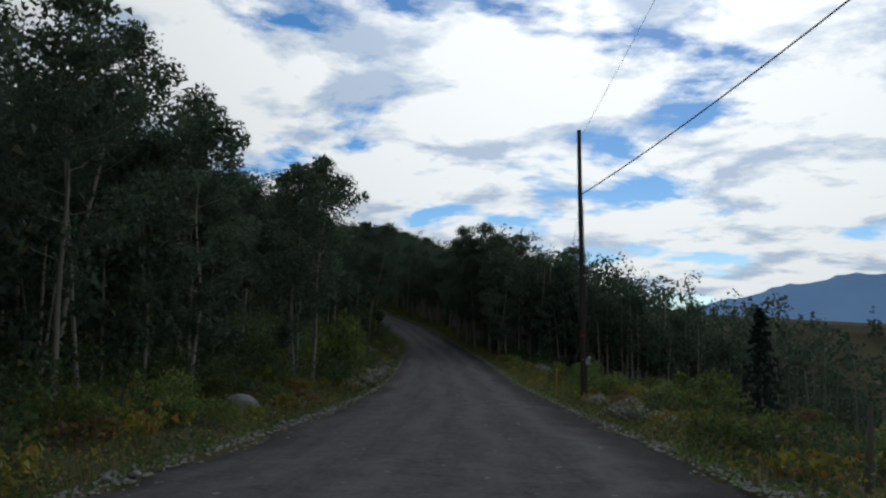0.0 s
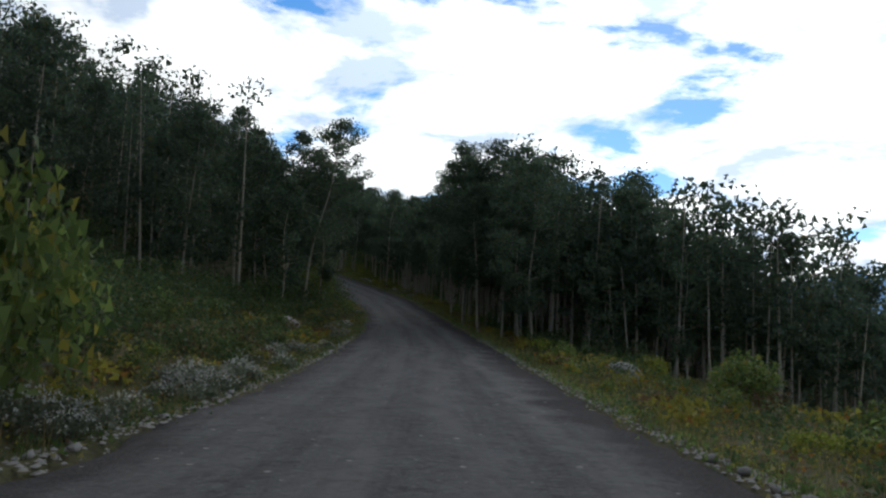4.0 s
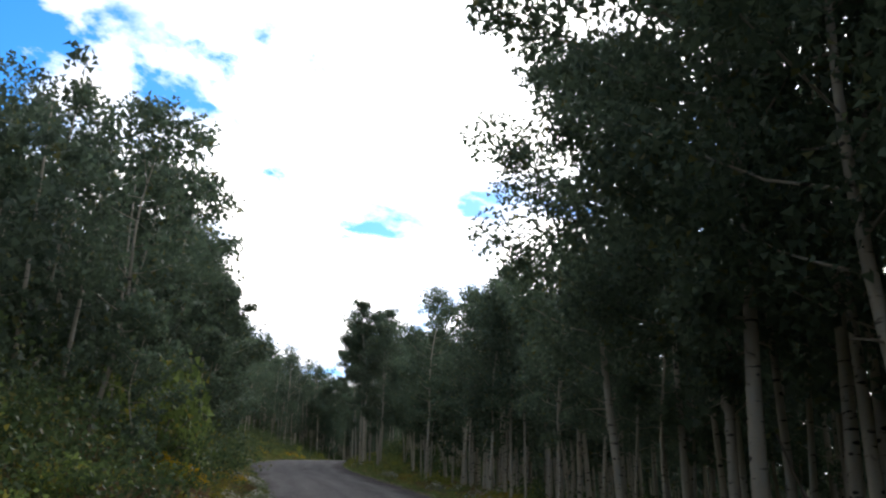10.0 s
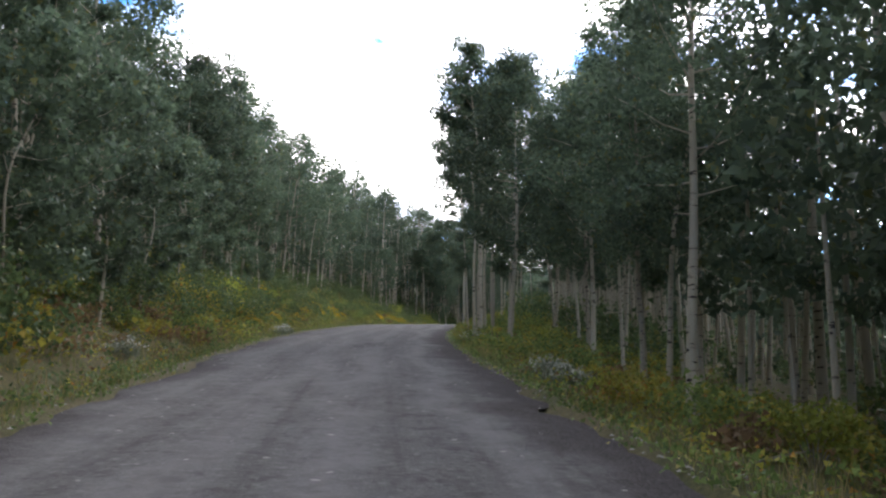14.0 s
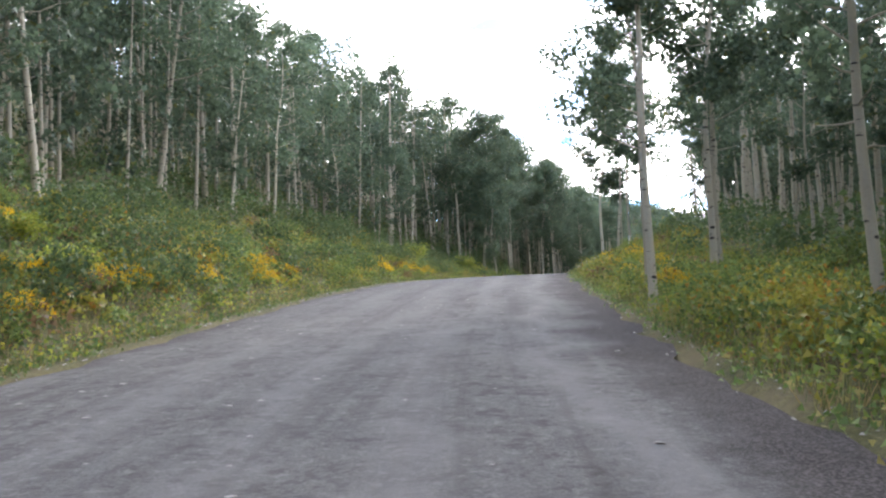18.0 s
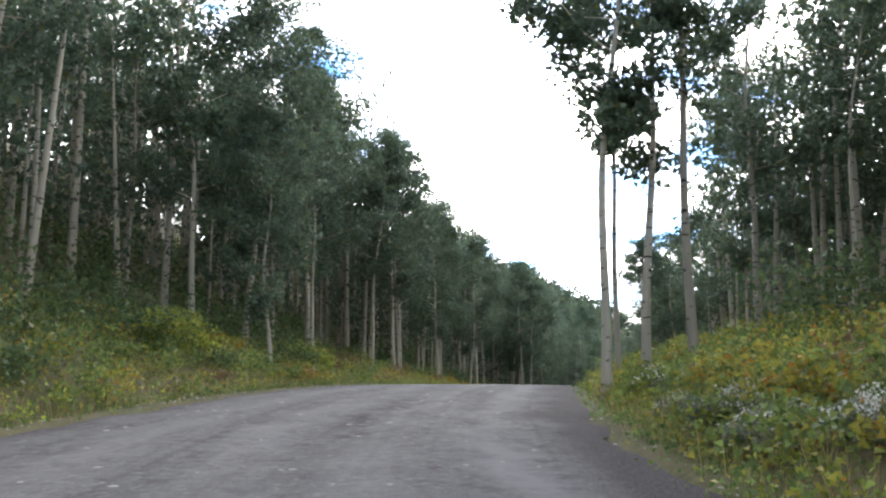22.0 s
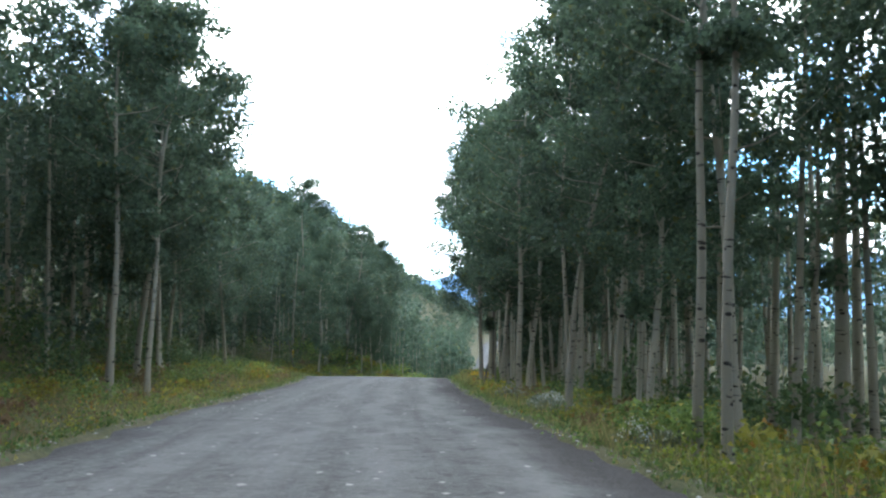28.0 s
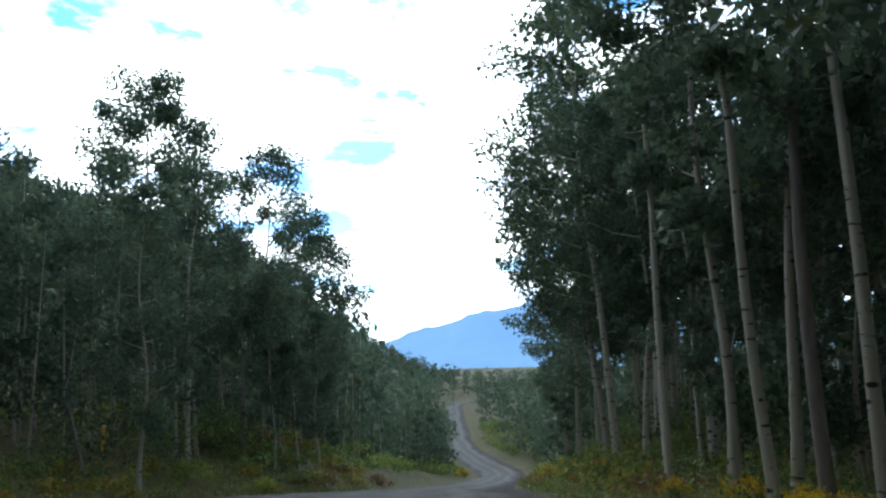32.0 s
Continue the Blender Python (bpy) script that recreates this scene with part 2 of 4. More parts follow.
GRASS_GREEN = leaf_material("green_blade", (0.08, 0.13, 0.04), (0.22, 0.28, 0.09), (0.36, 0.31, 0.12), 0.1)
PETAL_YELLOW = leaf_material("yellow_petal", (0.55, 0.34, 0.01), (0.75, 0.5, 0.02), (0.6, 0.3, 0.01), 0.2)
PETAL_WHITE = leaf_material("white_petal", (0.5, 0.49, 0.44), (0.72, 0.71, 0.65), (0.5, 0.48, 0.4), 0.2)

BARK, t, b = material("aspen_bark", 0.8)
at = place_of(t, world_space=False)
tall = place_of(t, (1.0, 1.0, 5.5), world_space=False)
scar = ramp(t, fbm(t, tall, 2.6, 3.0, 0.6), (0.62, 0.0), (0.67, 1.0))
o = t.nodes.new("ShaderNodeObjectInfo")
moved = t.nodes.new("ShaderNodeVectorMath")
link(t, place_of(t, (3.2, 3.2, 7.0), world_space=False), moved.inputs[0])
link(t, maths(t, "MULTIPLY", o.outputs["Random"], 40.0), moved.inputs[1])
knots = node(t, "ShaderNodeTexVoronoi", Scale=1.0)
link(t, moved.outputs[0], knots.inputs["Vector"])
eyes = ramp(t, knots.outputs["Distance"], (0.2, 1.0), (0.27, 0.0))
scar = maths(t, "MAXIMUM", scar, maths(t, "MULTIPLY", eyes, ramp(t, fbm(t, moved.outputs[0], 0.45, 2.0), (0.47, 0.0), (0.53, 1.0))))
fine = fbm(t, place_of(t, (3, 3, 14), world_space=False), 6.0, 5.0, 0.65)
pale = blend(t, fbm(t, at, 0.8, 4.0), (0.36, 0.32, 0.245), (0.62, 0.56, 0.44))
pale = blend(t, ramp(t, fine, (0.55, 0.0), (0.75, 0.8)), pale, (0.24, 0.22, 0.19))
o = t.nodes.new("ShaderNodeObjectInfo")
pale = blend(t, maths(t, "MULTIPLY", o.outputs["Random"], 0.75), pale, (0.23, 0.2, 0.155))
link(t, blend(t, scar, pale, (0.035, 0.03, 0.026)), b.inputs["Base Color"])
relief(t, b, fine, 0.5, 0.01)

TWIG, t, b = material("twig_bark", 0.85)
link(t, blend(t, fbm(t, place_of(t), 3.0), (0.13, 0.12, 0.1), (0.36, 0.34, 0.29)), b.inputs["Base Color"])
DEADWOOD, t, b = material("dead_wood", 0.9)
link(t, blend(t, fbm(t, place_of(t, (1, 1, 0.2)), 9.0), (0.08, 0.06, 0.05), (0.3, 0.26, 0.22)), b.inputs["Base Color"])

SOIL, t, b = material("forest_floor", 0.95)
at = place_of(t)
mottle = fbm(t, at, 0.5, 6.0, 0.6)
litter = fbm(t, at, 9.0, 5.0, 0.7)
c = blend(t, ramp(t, mottle, (0.38, 0.0), (0.62, 1.0)), (0.06, 0.065, 0.025), (0.12, 0.095, 0.05))
c = blend(t, ramp(t, litter, (0.42, 0.0), (0.7, 0.75)), c, (0.17, 0.15, 0.06))
link(t, c, b.inputs["Base Color"])
relief(t, b, litter, 0.9, 0.06)

GRAVEL, t, b = material("packed_gravel", 0.95)
b.inputs["Specular IOR Level"].default_value = 0.08
at = place_of(t)
grit = fbm(t, at, 38.0, 4.0, 0.7)
patch = fbm(t, at, 1.1, 7.0, 0.66, 0.4)
c = blend(t, ramp(t, patch, (0.35, 0.0), (0.65, 1.0)), (0.104, 0.098, 0.094), (0.138, 0.13, 0.125))
c = blend(t, ramp(t, grit, (0.45, 0.0), (0.72, 0.6)), c, (0.253, 0.24, 0.23))
run = t.nodes.new("ShaderNodeAttribute")
run.attribute_name = "run"
lane = t.nodes.new("ShaderNodeMapping")
lane.inputs["Scale"].default_value = (0.11, 2.9, 1)
link(t, run.outputs["Vector"], lane.inputs[0])
streak = fbm(t, lane.outputs[0], 1.0, 6.0, 0.62, 0.3)
c = blend(t, ramp(t, streak, (0.34, 0.5), (0.5, 0.0)), c, (0.077, 0.07, 0.066))
c = blend(t, ramp(t, streak, (0.54, 0.0), (0.72, 0.35)), c, (0.213, 0.202, 0.193))
clods = fbm(t, at, 3.2, 5.0, 0.7)
c = blend(t, ramp(t, clods, (0.53, 0.0), (0.62, 0.55)), c, (0.062, 0.056, 0.052))
chips = fbm(t, at, 8.0, 6.0, 0.72)
c = blend(t, ramp(t, chips, (0.55, 0.0), (0.64, 0.5)), c, (0.25, 0.24, 0.23))
c = blend(t, ramp(t, chips, (0.36, 0.5), (0.44, 0.0)), c, (0.06, 0.054, 0.051))
tracks = t.nodes.new("ShaderNodeAttribute")
tracks.attribute_name = "worn"
c = blend(t, maths(t, "MULTIPLY", tracks.outputs["Fac"], maths(t, "ADD", maths(t, "MULTIPLY", patch, 1.2), 0.1), True), c, (0.235, 0.222, 0.212))
edge = t.nodes.new("ShaderNodeAttribute")
edge.attribute_name = "loose"
c = blend(t, maths(t, "MULTIPLY", edge.outputs["Fac"], maths(t, "ADD", maths(t, "MULTIPLY", clods, 0.8), 0.56), True), c, blend(t, ramp(t, grit, (0.45, 0.0), (0.62, 1.0)), (0.042, 0.036, 0.035), (0.13, 0.115, 0.11)))
pit = t.nodes.new("ShaderNodeAttribute")
pit.attribute_name = "damp"
c = blend(t, maths(t, "MULTIPLY", pit.outputs["Fac"], ramp(t, fbm(t, at, 5.0, 4.0), (0.4, 0.0), (0.6, 0.9))), c, (0.035, 0.03, 0.028))
link(t, c, b.inputs["Base Color"])
relief(t, b, grit, 0.55, 0.02)

STONE, t, b = material("pale_stone", 0.85)
n1 = fbm(t, place_of(t), 6.0, 6.0, 0.65)
link(t, blend(t, n1, (0.22, 0.2, 0.18), (0.46, 0.43, 0.4)), b.inputs["Base Color"])
relief(t, b, n1, 0.6, 0.04)
# distance haze is painted here as blue base colour plus a faint emission
RIDGE, t, b = material("painted_haze", 1.0)
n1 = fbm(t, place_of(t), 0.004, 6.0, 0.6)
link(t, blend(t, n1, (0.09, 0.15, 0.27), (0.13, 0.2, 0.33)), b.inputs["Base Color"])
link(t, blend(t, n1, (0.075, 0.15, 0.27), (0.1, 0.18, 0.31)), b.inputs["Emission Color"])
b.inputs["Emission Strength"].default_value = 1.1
POLE_WOOD, t, b = material("tarred_wood", 0.85)
n1 = fbm(t, place_of(t, (6, 6, 0.4)), 5.0, 5.0)
link(t, blend(t, n1, (0.045, 0.032, 0.025), (0.12, 0.09, 0.07)), b.inputs["Base Color"])
relief(t, b, n1, 0.5, 0.01)


def plain(name, colour, rough=0.6, metal=0.0):
    m, t, b = material(name, rough)
    n1 = fbm(t, place_of(t), 14.0, 5.0)
    dim = tuple(v * 0.75 for v in colour)
    link(t, blend(t, n1, dim, colour), b.inputs["Base Color"])
    b.inputs["Metallic"].default_value = metal
    return m


WIRE = plain("black_cable", (0.02, 0.02, 0.02), 0.5)
STEEL = plain("galvanised_steel", (0.45, 0.45, 0.46), 0.4, 0.8)
YELLOW = plain("yellow_plastic", (0.75, 0.45, 0.03), 0.5)
WHITE = plain("white_plastic", (0.75, 0.74, 0.72), 0.4)
RED = plain("red_plastic", (0.6, 0.04, 0.02), 0.4)


# ---------------------------------------------------------------- mesh helpers
rng = np.random.default_rng(7)


def mesh_of(name, verts, faces, mat, smooth=False):
    """A mesh from an (n, 3) array and an (m, 3 or 4) array of corner numbers."""
    me = bpy.data.meshes.new(name)
    verts, faces = np.asarray(verts, np.float32), np.asarray(faces, np.int32)
    k = faces.shape[1]
    me.vertices.add(len(verts))
    me.vertices.foreach_set("co", verts.ravel())
    me.loops.add(faces.size)
    me.loops.foreach_set("vertex_index", faces.ravel())
    me.polygons.add(len(faces))
    me.polygons.foreach_set("loop_start", np.arange(0, faces.size, k, dtype=np.int32))
    me.polygons.foreach_set("loop_total", np.full(len(faces), k, np.int32))
    if smooth:
        me.polygons.foreach_set("use_smooth", np.ones(len(faces), bool))
    me.materials.append(mat)
    me.update(calc_edges=True)
    me.validate()
    return me


def joined(pieces):
    verts, faces, n = [], [], 0
    for v, f in pieces:
        verts.append(v)
        faces.append(np.asarray(f) + n)
        n += len(v)
    return np.concatenate(verts), np.concatenate(faces)


def tube(points, radii, sides=8):
    """A tapered tube of quads along points."""
    points = np.asarray(points, float)
    ahead = np.gradient(points, axis=0)
    ahead /= np.linalg.norm(ahead, axis=1)[:, None] + 1e-9
    ref = np.where(np.abs(ahead[:, 2:3]) > 0.8, np.array([[1.0, 0, 0]]), np.array([[0, 0, 1.0]]))
    a = np.cross(ahead, ref)
    a /= np.linalg.norm(a, axis=1)[:, None]
    b2 = np.cross(ahead, a)
    turn = np.linspace(0, 2 * np.pi, sides, endpoint=False)
    ring = np.cos(turn)[None, :, None] * a[:, None] + np.sin(turn)[None, :, None] * b2[:, None]
    v = (points[:, None] + ring * np.asarray(radii, float)[:, None, None]).reshape(-1, 3)
    i = np.arange(len(points) - 1)[:, None] * sides
    j = np.arange(sides)[None]
    k = (j + 1) % sides
    f = np.stack([i + j, i + k, i + sides + k, i + sides + j], -1).reshape(-1, 4)
    return v, f


def leaves(centres, size, r, droop=0.25):
    """A small three-cornered leaf at each centre, turned at random."""
    n = len(centres)
    way = r.normal(size=(n, 3))
    way[:, 2] -= droop
    way /= np.linalg.norm(way, axis=1)[:, None]
    across = np.cross(way, r.normal(size=(n, 3)))
    across /= np.linalg.norm(across, axis=1)[:, None] + 1e-9
    ln = size * r.uniform(0.65, 1.35, n)[:, None]
    v = np.stack([centres - way * ln * 0.45 + across * ln * 0.42, centres - way * ln * 0.3 - across * ln * 0.5, centres + way * ln * 0.6], 1)
    return v.reshape(-1, 3), np.arange(3 * n).reshape(-1, 3)


def lobe(r, n):
    """Places spread evenly in a ball of radius one."""
    v = r.normal(size=(n, 3))
    return v / (np.linalg.norm(v, axis=1)[:, None] + 1e-9) * r.uniform(0, 1, n)[:, None] ** 0.42


def part(name, me, parent, label=""):
    ob = new(name, me)
    ob.parent = parent
    if label:
        tagged(ob, label)
    return ob


def base(name, label, category, group="", kind=""):
    return tagged(new(name), label, category, group, kind)


# ---------------------------------------------------------------- ground and road
def sheet(ss, dd, height, drop=0.0):
    S, D = np.meshgrid(ss, dd, indexing="ij")
    x, y = road_xy(S, D)
    v = np.stack([x, y, height(S, D) - drop], -1).reshape(-1, 3)
    i = np.arange(len(ss) - 1)[:, None] * len(dd)
    j = np.arange(len(dd) - 1)[None]
    f = np.stack([i + j, i + len(dd) + j, i + len(dd) + j + 1, i + j + 1], -1).reshape(-1, 4)
    return v, f, S, D


ss = np.concatenate([[-3200, -1200, -500, -220, -120], np.arange(-80, 420, 1.5), np.arange(420, 640, 6), np.arange(640, 900, 20), [900, 1200, 1800, 4200]])
side = np.concatenate([np.arange(2.0, 9.5, 0.3), np.arange(9.5, 16, 0.7), np.arange(16, 40, 2.0), np.arange(40, 90, 6), [100, 115, 130, 150, 175, 200, 230, 265, 300, 340, 420, 600, 1200, 3200]])
dd = np.concatenate([-side[::-1], [-1, 0, 1], side])
v, f, S, D = sheet(ss, dd, ground_z)
ground = tagged(new("ground", mesh_of("ground", v, f, SOIL, True)), "mossy forest ground rising from the road into a bank", "ground", kind="structure")

ss = np.concatenate([np.arange(-80, 420, 0.6), np.arange(420, 900, 4)])
frac = np.linspace(0, 1, 41)
S, F = np.meshgrid(ss, frac, indexing="ij")
# shallow holes: station, offset, half length, half width
HOLES = [(144.5, -0.8, 0.9, 0.18), (146.5, -0.3, 0.5, 0.35), (145.2, 0.3, 0.3, 0.2), (147.4, 0.2, 0.4, 0.15), (113.3, -0.9, 0.7, 0.9), (114.2, -2.0, 0.6, 0.6),
         (178, 0.6, 1.6, 0.5), (176, 0.9, 1.2, 0.4), (205, 0.5, 2.5, 0.3), (211, 0.8, 2.0, 0.3), (245, 1.2, 2.2, 0.4), (241, 1.4, 2.0, 0.4), (260, 1.6, 0.8, 0.5), (262, 0.6, 0.5, 0.8)]
edge_noise = 0.17 * np.sin(S * 1.3 + 2 * np.sin(S * 0.6)) + 0.12 * np.sin(S * 3.3 + 1.5 * np.sin(S * 1.1)) + 0.14 * np.sin(S * 0.45 + 0.4)
left = along(SEC[0], S) + edge_noise
right = along(SEC[1], S) + np.roll(edge_noise, 37, 0)
D = left - F * (left + right)
x, y = road_xy(S, D)
bumps = 0.008 * np.sin(S * 5.3 + D * 3.1) * np.sin(D * 4.7 - S * 1.9) + 0.006 * np.sin(S * 0.9 + D) * np.sin(D * 1.3)
for hs, hd, hl, hw in HOLES:
    bumps = bumps - 0.035 * np.exp(-((S - hs) / hl) ** 2 - ((D - hd) / hw) ** 2)
z = road_z(S, D) + bumps - 0.07 * (np.clip(np.abs(F - 0.5) - 0.46, 0, 1) / 0.04) ** 2
v = np.stack([x, y, z], -1).reshape(-1, 3)
i = np.arange(len(ss) - 1)[:, None] * len(frac)
j = np.arange(len(frac) - 1)[None]
f = np.stack([i + j, i + len(frac) + j, i + len(frac) + j + 1, i + j + 1], -1).reshape(-1, 4)
me = mesh_of("road", v, f, GRAVEL, True)
mid = (left - right) / 2
from_right, from_left = D + right, left - D
wear = sum(k * np.exp(-((from_right - c + 0.12 * np.sin(S * 0.17 + c)) / w) ** 2) for c, w, k in ((1.7, 0.26, 0.9), (3.3, 0.35, 0.75), (4.7, 0.4, 0.6), (6.3, 0.45, 0.5)))
wear = wear * (0.8 + 0.2 * np.sin(S * 0.13 + 1.7 * np.sin(S * 0.05)) * np.sin(S * 0.29 + D))
worn = me.attributes.new("worn", "FLOAT", "POINT")
worn.data.foreach_set("value", np.clip(wear, 0, 1).ravel().astype(np.float32))
pits = sum(np.exp(-((S - hs) / hl) ** 4 - ((D - hd) / hw) ** 4) for hs, hd, hl, hw in HOLES) * (0.55 + 0.45 * np.sin(S * 9 + 5 * np.sin(D * 7)))
run = me.attributes.new("run", "FLOAT_VECTOR", "POINT")
run.data.foreach_set("vector", np.stack([S, D, 0 * S], -1).ravel().astype(np.float32))
damp = me.attributes.new("damp", "FLOAT", "POINT")
damp.data.foreach_set("value", np.clip(pits, 0, 1).ravel().astype(np.float32))
loose = me.attributes.new("loose", "FLOAT", "POINT")
loose.data.foreach_set("value", np.maximum(np.clip((1.25 + 0.18 * np.sin(S * 0.7) + 0.1 * np.sin(S * 2.3) - from_right) / 0.55, 0, 1), 0.75 * np.clip((0.85 + 0.2 * np.sin(S * 0.5 + 1) - from_left) / 0.5, 0, 1)).ravel().astype(np.float32))
road = tagged(new("road", me), "grey packed gravel road with paler wheel tracks", "road", kind="structure")


# ---------------------------------------------------------------- aspens
def aspen_parts(seed, height, girth, crown_from, spread, count, lean=0.04, leaf=0.14):
    """Meshes of the trunk, branches and crown of one tree, its foot at the origin."""
    r = np.random.default_rng(seed)
    k = 18
    h = np.linspace(-0.25, height, k)
    f = np.clip(h / height, 0, 1)
    sway = r.normal(0, lean, 2)[None] * height * f[:, None] ** 1.4 + np.stack([np.sin(f * 5 + r.uniform(0, 6)), np.sin(f * 4 + r.uniform(0, 6))], -1) * 0.2 * f[:, None] + np.stack([np.sin(f * 11 + r.uniform(0, 6)), np.sin(f * 9 + r.uniform(0, 6))], -1) * 0.11 * np.sqrt(f[:, None])
    pts = np.column_stack([sway, h])
    rad = girth / 2 * (1 - 0.88 * f ** 0.9) + girth * 0.22 * np.exp(-np.maximum(h, 0) / 0.25)
    twigs, clumps = [tube(pts, rad, 9)], []
    n = int(15 + height)
    for q in range(n):
        g = crown_from * 0.7 + (1 - crown_from * 0.7) * ((q + r.uniform(0, 0.9)) / n)
        g = min(g, 0.985)
        foot = np.array([np.interp(g, f, pts[:, c]) for c in range(3)])
        turn = q * 2.4 + r.uniform(-0.6, 0.6)
        bare = g < crown_from
        shape = math.sin(min(1, max(0.0, (g - crown_from * 0.8)) / (1 - crown_from * 0.8)) ** 0.75 * math.pi) * 0.9 + 0.22
        ln = spread * shape * r.uniform(0.7, 1.15) * (0.7 if bare else 1)
        out = np.array([math.cos(turn), math.sin(turn), 0])
        u = np.linspace(0, 1, 4)
        lift = r.uniform(-0.05, 0.25) if bare else r.uniform(0.2, 0.75)
        line = foot + out * (u * ln)[:, None] + np.array([0, 0, 1.0]) * (lift * ln * u ** 1.5)[:, None] + r.normal(0, 0.06, (4, 3)) * u[:, None]
        twigs.append(tube(line, girth * 0.13 * (1 - 0.85 * u) * (1 - 0.5 * g) + 0.004, 3))
        if not bare or r.uniform() < 0.25:
            for w in (0.5, 0.8, 1.05):
                c = np.array([np.interp(w, u, line[:, a]) for a in range(3)]) + r.normal(0, 0.2, 3) * spread * 0.3
                clumps.append((c, r.uniform(0.5, 1.25)))
    clumps.append((pts[-1] + np.array([0, 0, 0.1]), 0.8))
    weight = np.array([c[1] for c in clumps])
    each = r.multinomial(count, weight / weight.sum())
    spots = np.concatenate([c + lobe(r, m) * np.array([0.3, 0.3, 0.22]) * w * spread for (c, w), m in zip(clumps, each)])
    crown = mesh_of("crown", *leaves(spots, leaf, r), LEAF)
    return mesh_of("trunk", *joined(twigs), BARK, True), crown


SHAPES = [(11, 9.0, 0.15, 0.26, 1.95, 4700, 0.04), (12, 11.0, 0.18, 0.28, 2.15, 5400, 0.04), (13, 12.5, 0.21, 0.32, 2.4, 6000, 0.04), (14, 10.0, 0.16, 0.38, 1.8, 4500, 0.06),
          (15, 13.5, 0.25, 0.38, 2.5, 6400, 0.04), (16, 7.0, 0.11, 0.16, 1.5, 3700, 0.04), (17, 11.5, 0.18, 0.48, 1.9, 4600, 0.05), (18, 5.0, 0.08, 0.1, 1.3, 2300, 0.04), (19, 12.5, 0.24, 0.32, 2.8, 12500, 0.03), (20, 14.0, 0.19, 0.64, 1.85, 5000, 0.035)]
KINDS = [aspen_parts(*row, leaf=0.15) for row in SHAPES]
# the same trees with finer foliage, for those close to the road
FINE = [aspen_parts(*row[:5], int(row[5] * 1.75), row[6], leaf=0.12) for row in SHAPES]
SIZES = [9.0, 11.0, 12.5, 10.0, 13.5, 7.0, 11.5, 5.0, 12.5, 14.0]
ASPEN_LABELS = ["slim pale-barked aspen with a dense dark green crown", "pale-barked aspen with a tall narrow green crown", "tall aspen with black-scarred white bark and green crown",
                "leaning pale aspen with a high thin crown", "large old aspen with scarred white trunk and broad crown", "young aspen leafed nearly to the ground",
                "straight pale aspen with bare trunk and high crown", "small aspen sapling with thick green leaves", "broad aspen with spreading limbs over the road edge", "tall slender aspen with long bare white trunk and small high crown"]


def aspen(kind, s, d, size=1.0, turn=0.0, tilt=0.0, label="", fine=False):
    x, y = road_xy(s, d)
    root = base("aspen_tree", label or ASPEN_LABELS[kind], "tree", "roadside aspens")
    for name, me in zip(("trunk", "crown"), (FINE if fine else KINDS)[kind]):
        part(name, me, root)
    root.matrix_basis = pose(float(x), float(y), float(ground_z(s, d)), tilt, 0, turn) @ Matrix.Diagonal((size, size, size, 1))
    return root


# station, offset to the left, kind, size, turn: trees that stand out
MEADOW_TREES = [(39.5, 8.8, 1, 0.88, 15), (43, 10.4, 2, 0.82, 130), (47.2, 8.2, 0, 0.95, 250), (51.5, 9.6, 1, 0.85, 60), (58.2, 7.2, 0, 1.05, 20), (62.0, 11.8, 0, 0.9, 150), (62.5, 7.0, 1, 0.95, 200), (63.5, 10.6, 3, 0.85, 80), (65, 8.2, 2, 0.85, 140), (67, 9.0, 1, 0.95, 310),
                (103.0, -5.9, 0, 1.16, 35), (109.5, -5.2, 2, 0.95, 40), (111.2, -3.9, 1, 0.85, 70), (113.5, -5.6, 1, 0.95, 200), (115.2, -4.4, 8, 0.9, 52), (116, -6.6, 4, 0.85, 90), (117.4, -3.8, 8, 1.0, 250),
                (104.2, -11.7, 6, 0.9, 15), (114.5, -13.6, 2, 1.0, 60), (106, 11.0, 1, 0.95, 10), (108.3, 7.1, 2, 0.92, 75), (113, 6.4, 0, 1.05, 190), (110.5, 8.6, 1, 0.95, 240)]
LOWER_TREES = [(119.5, -6.0, 4, 1.0, 60), (121.0, -4.8, 8, 0.9, 310), (124.5, -4.0, 8, 0.88, 44), (143, -5.0, 3, 0.88, 60), (144.4, -6.0, 2, 0.82, 10), (158, -5.2, 4, 0.85, 75), (139.5, 8.2, 0, 0.98, 15), (144.5, 7.0, 0, 1.0, 205), (148.2, 7.6, 1, 0.82, 65), (168.5, 8.0, 1, 1.05, 95), (164.8, -6.4, 8, 0.78, 33), (170.8, -6.6, 8, 0.8, 130), (176.5, -4.7, 8, 0.9, 260), (143, -5.9, 1, 0.9, 340),
               (167.5, -8.4, 1, 0.9, 30), (174, -7.2, 4, 0.75, 120)]
BANK_TREES = [(185.3, -5.7, 9, 1.0, 170), (185.6, -4.25, 9, 1.05, 100), (185.9, -3.9, 9, 0.95, 15), (186.1, -4.8, 9, 1.0, 210), (186.6, -4.1, 9, 0.85, 300), (187.0, -4.5, 9, 0.9, 45),
              (189.6, -3.7, 6, 0.8, 250), (197, -5.2, 1, 1.0, 20), (203.3, -3.4, 9, 1.0, 4), (209.2, -4.2, 1, 1.05, 4), (209.5, -6.0, 6, 1.2, 20), (211.5, -6.6, 2, 1.1, 140),
              (238.5, 9.0, 3, 0.75, 120)]
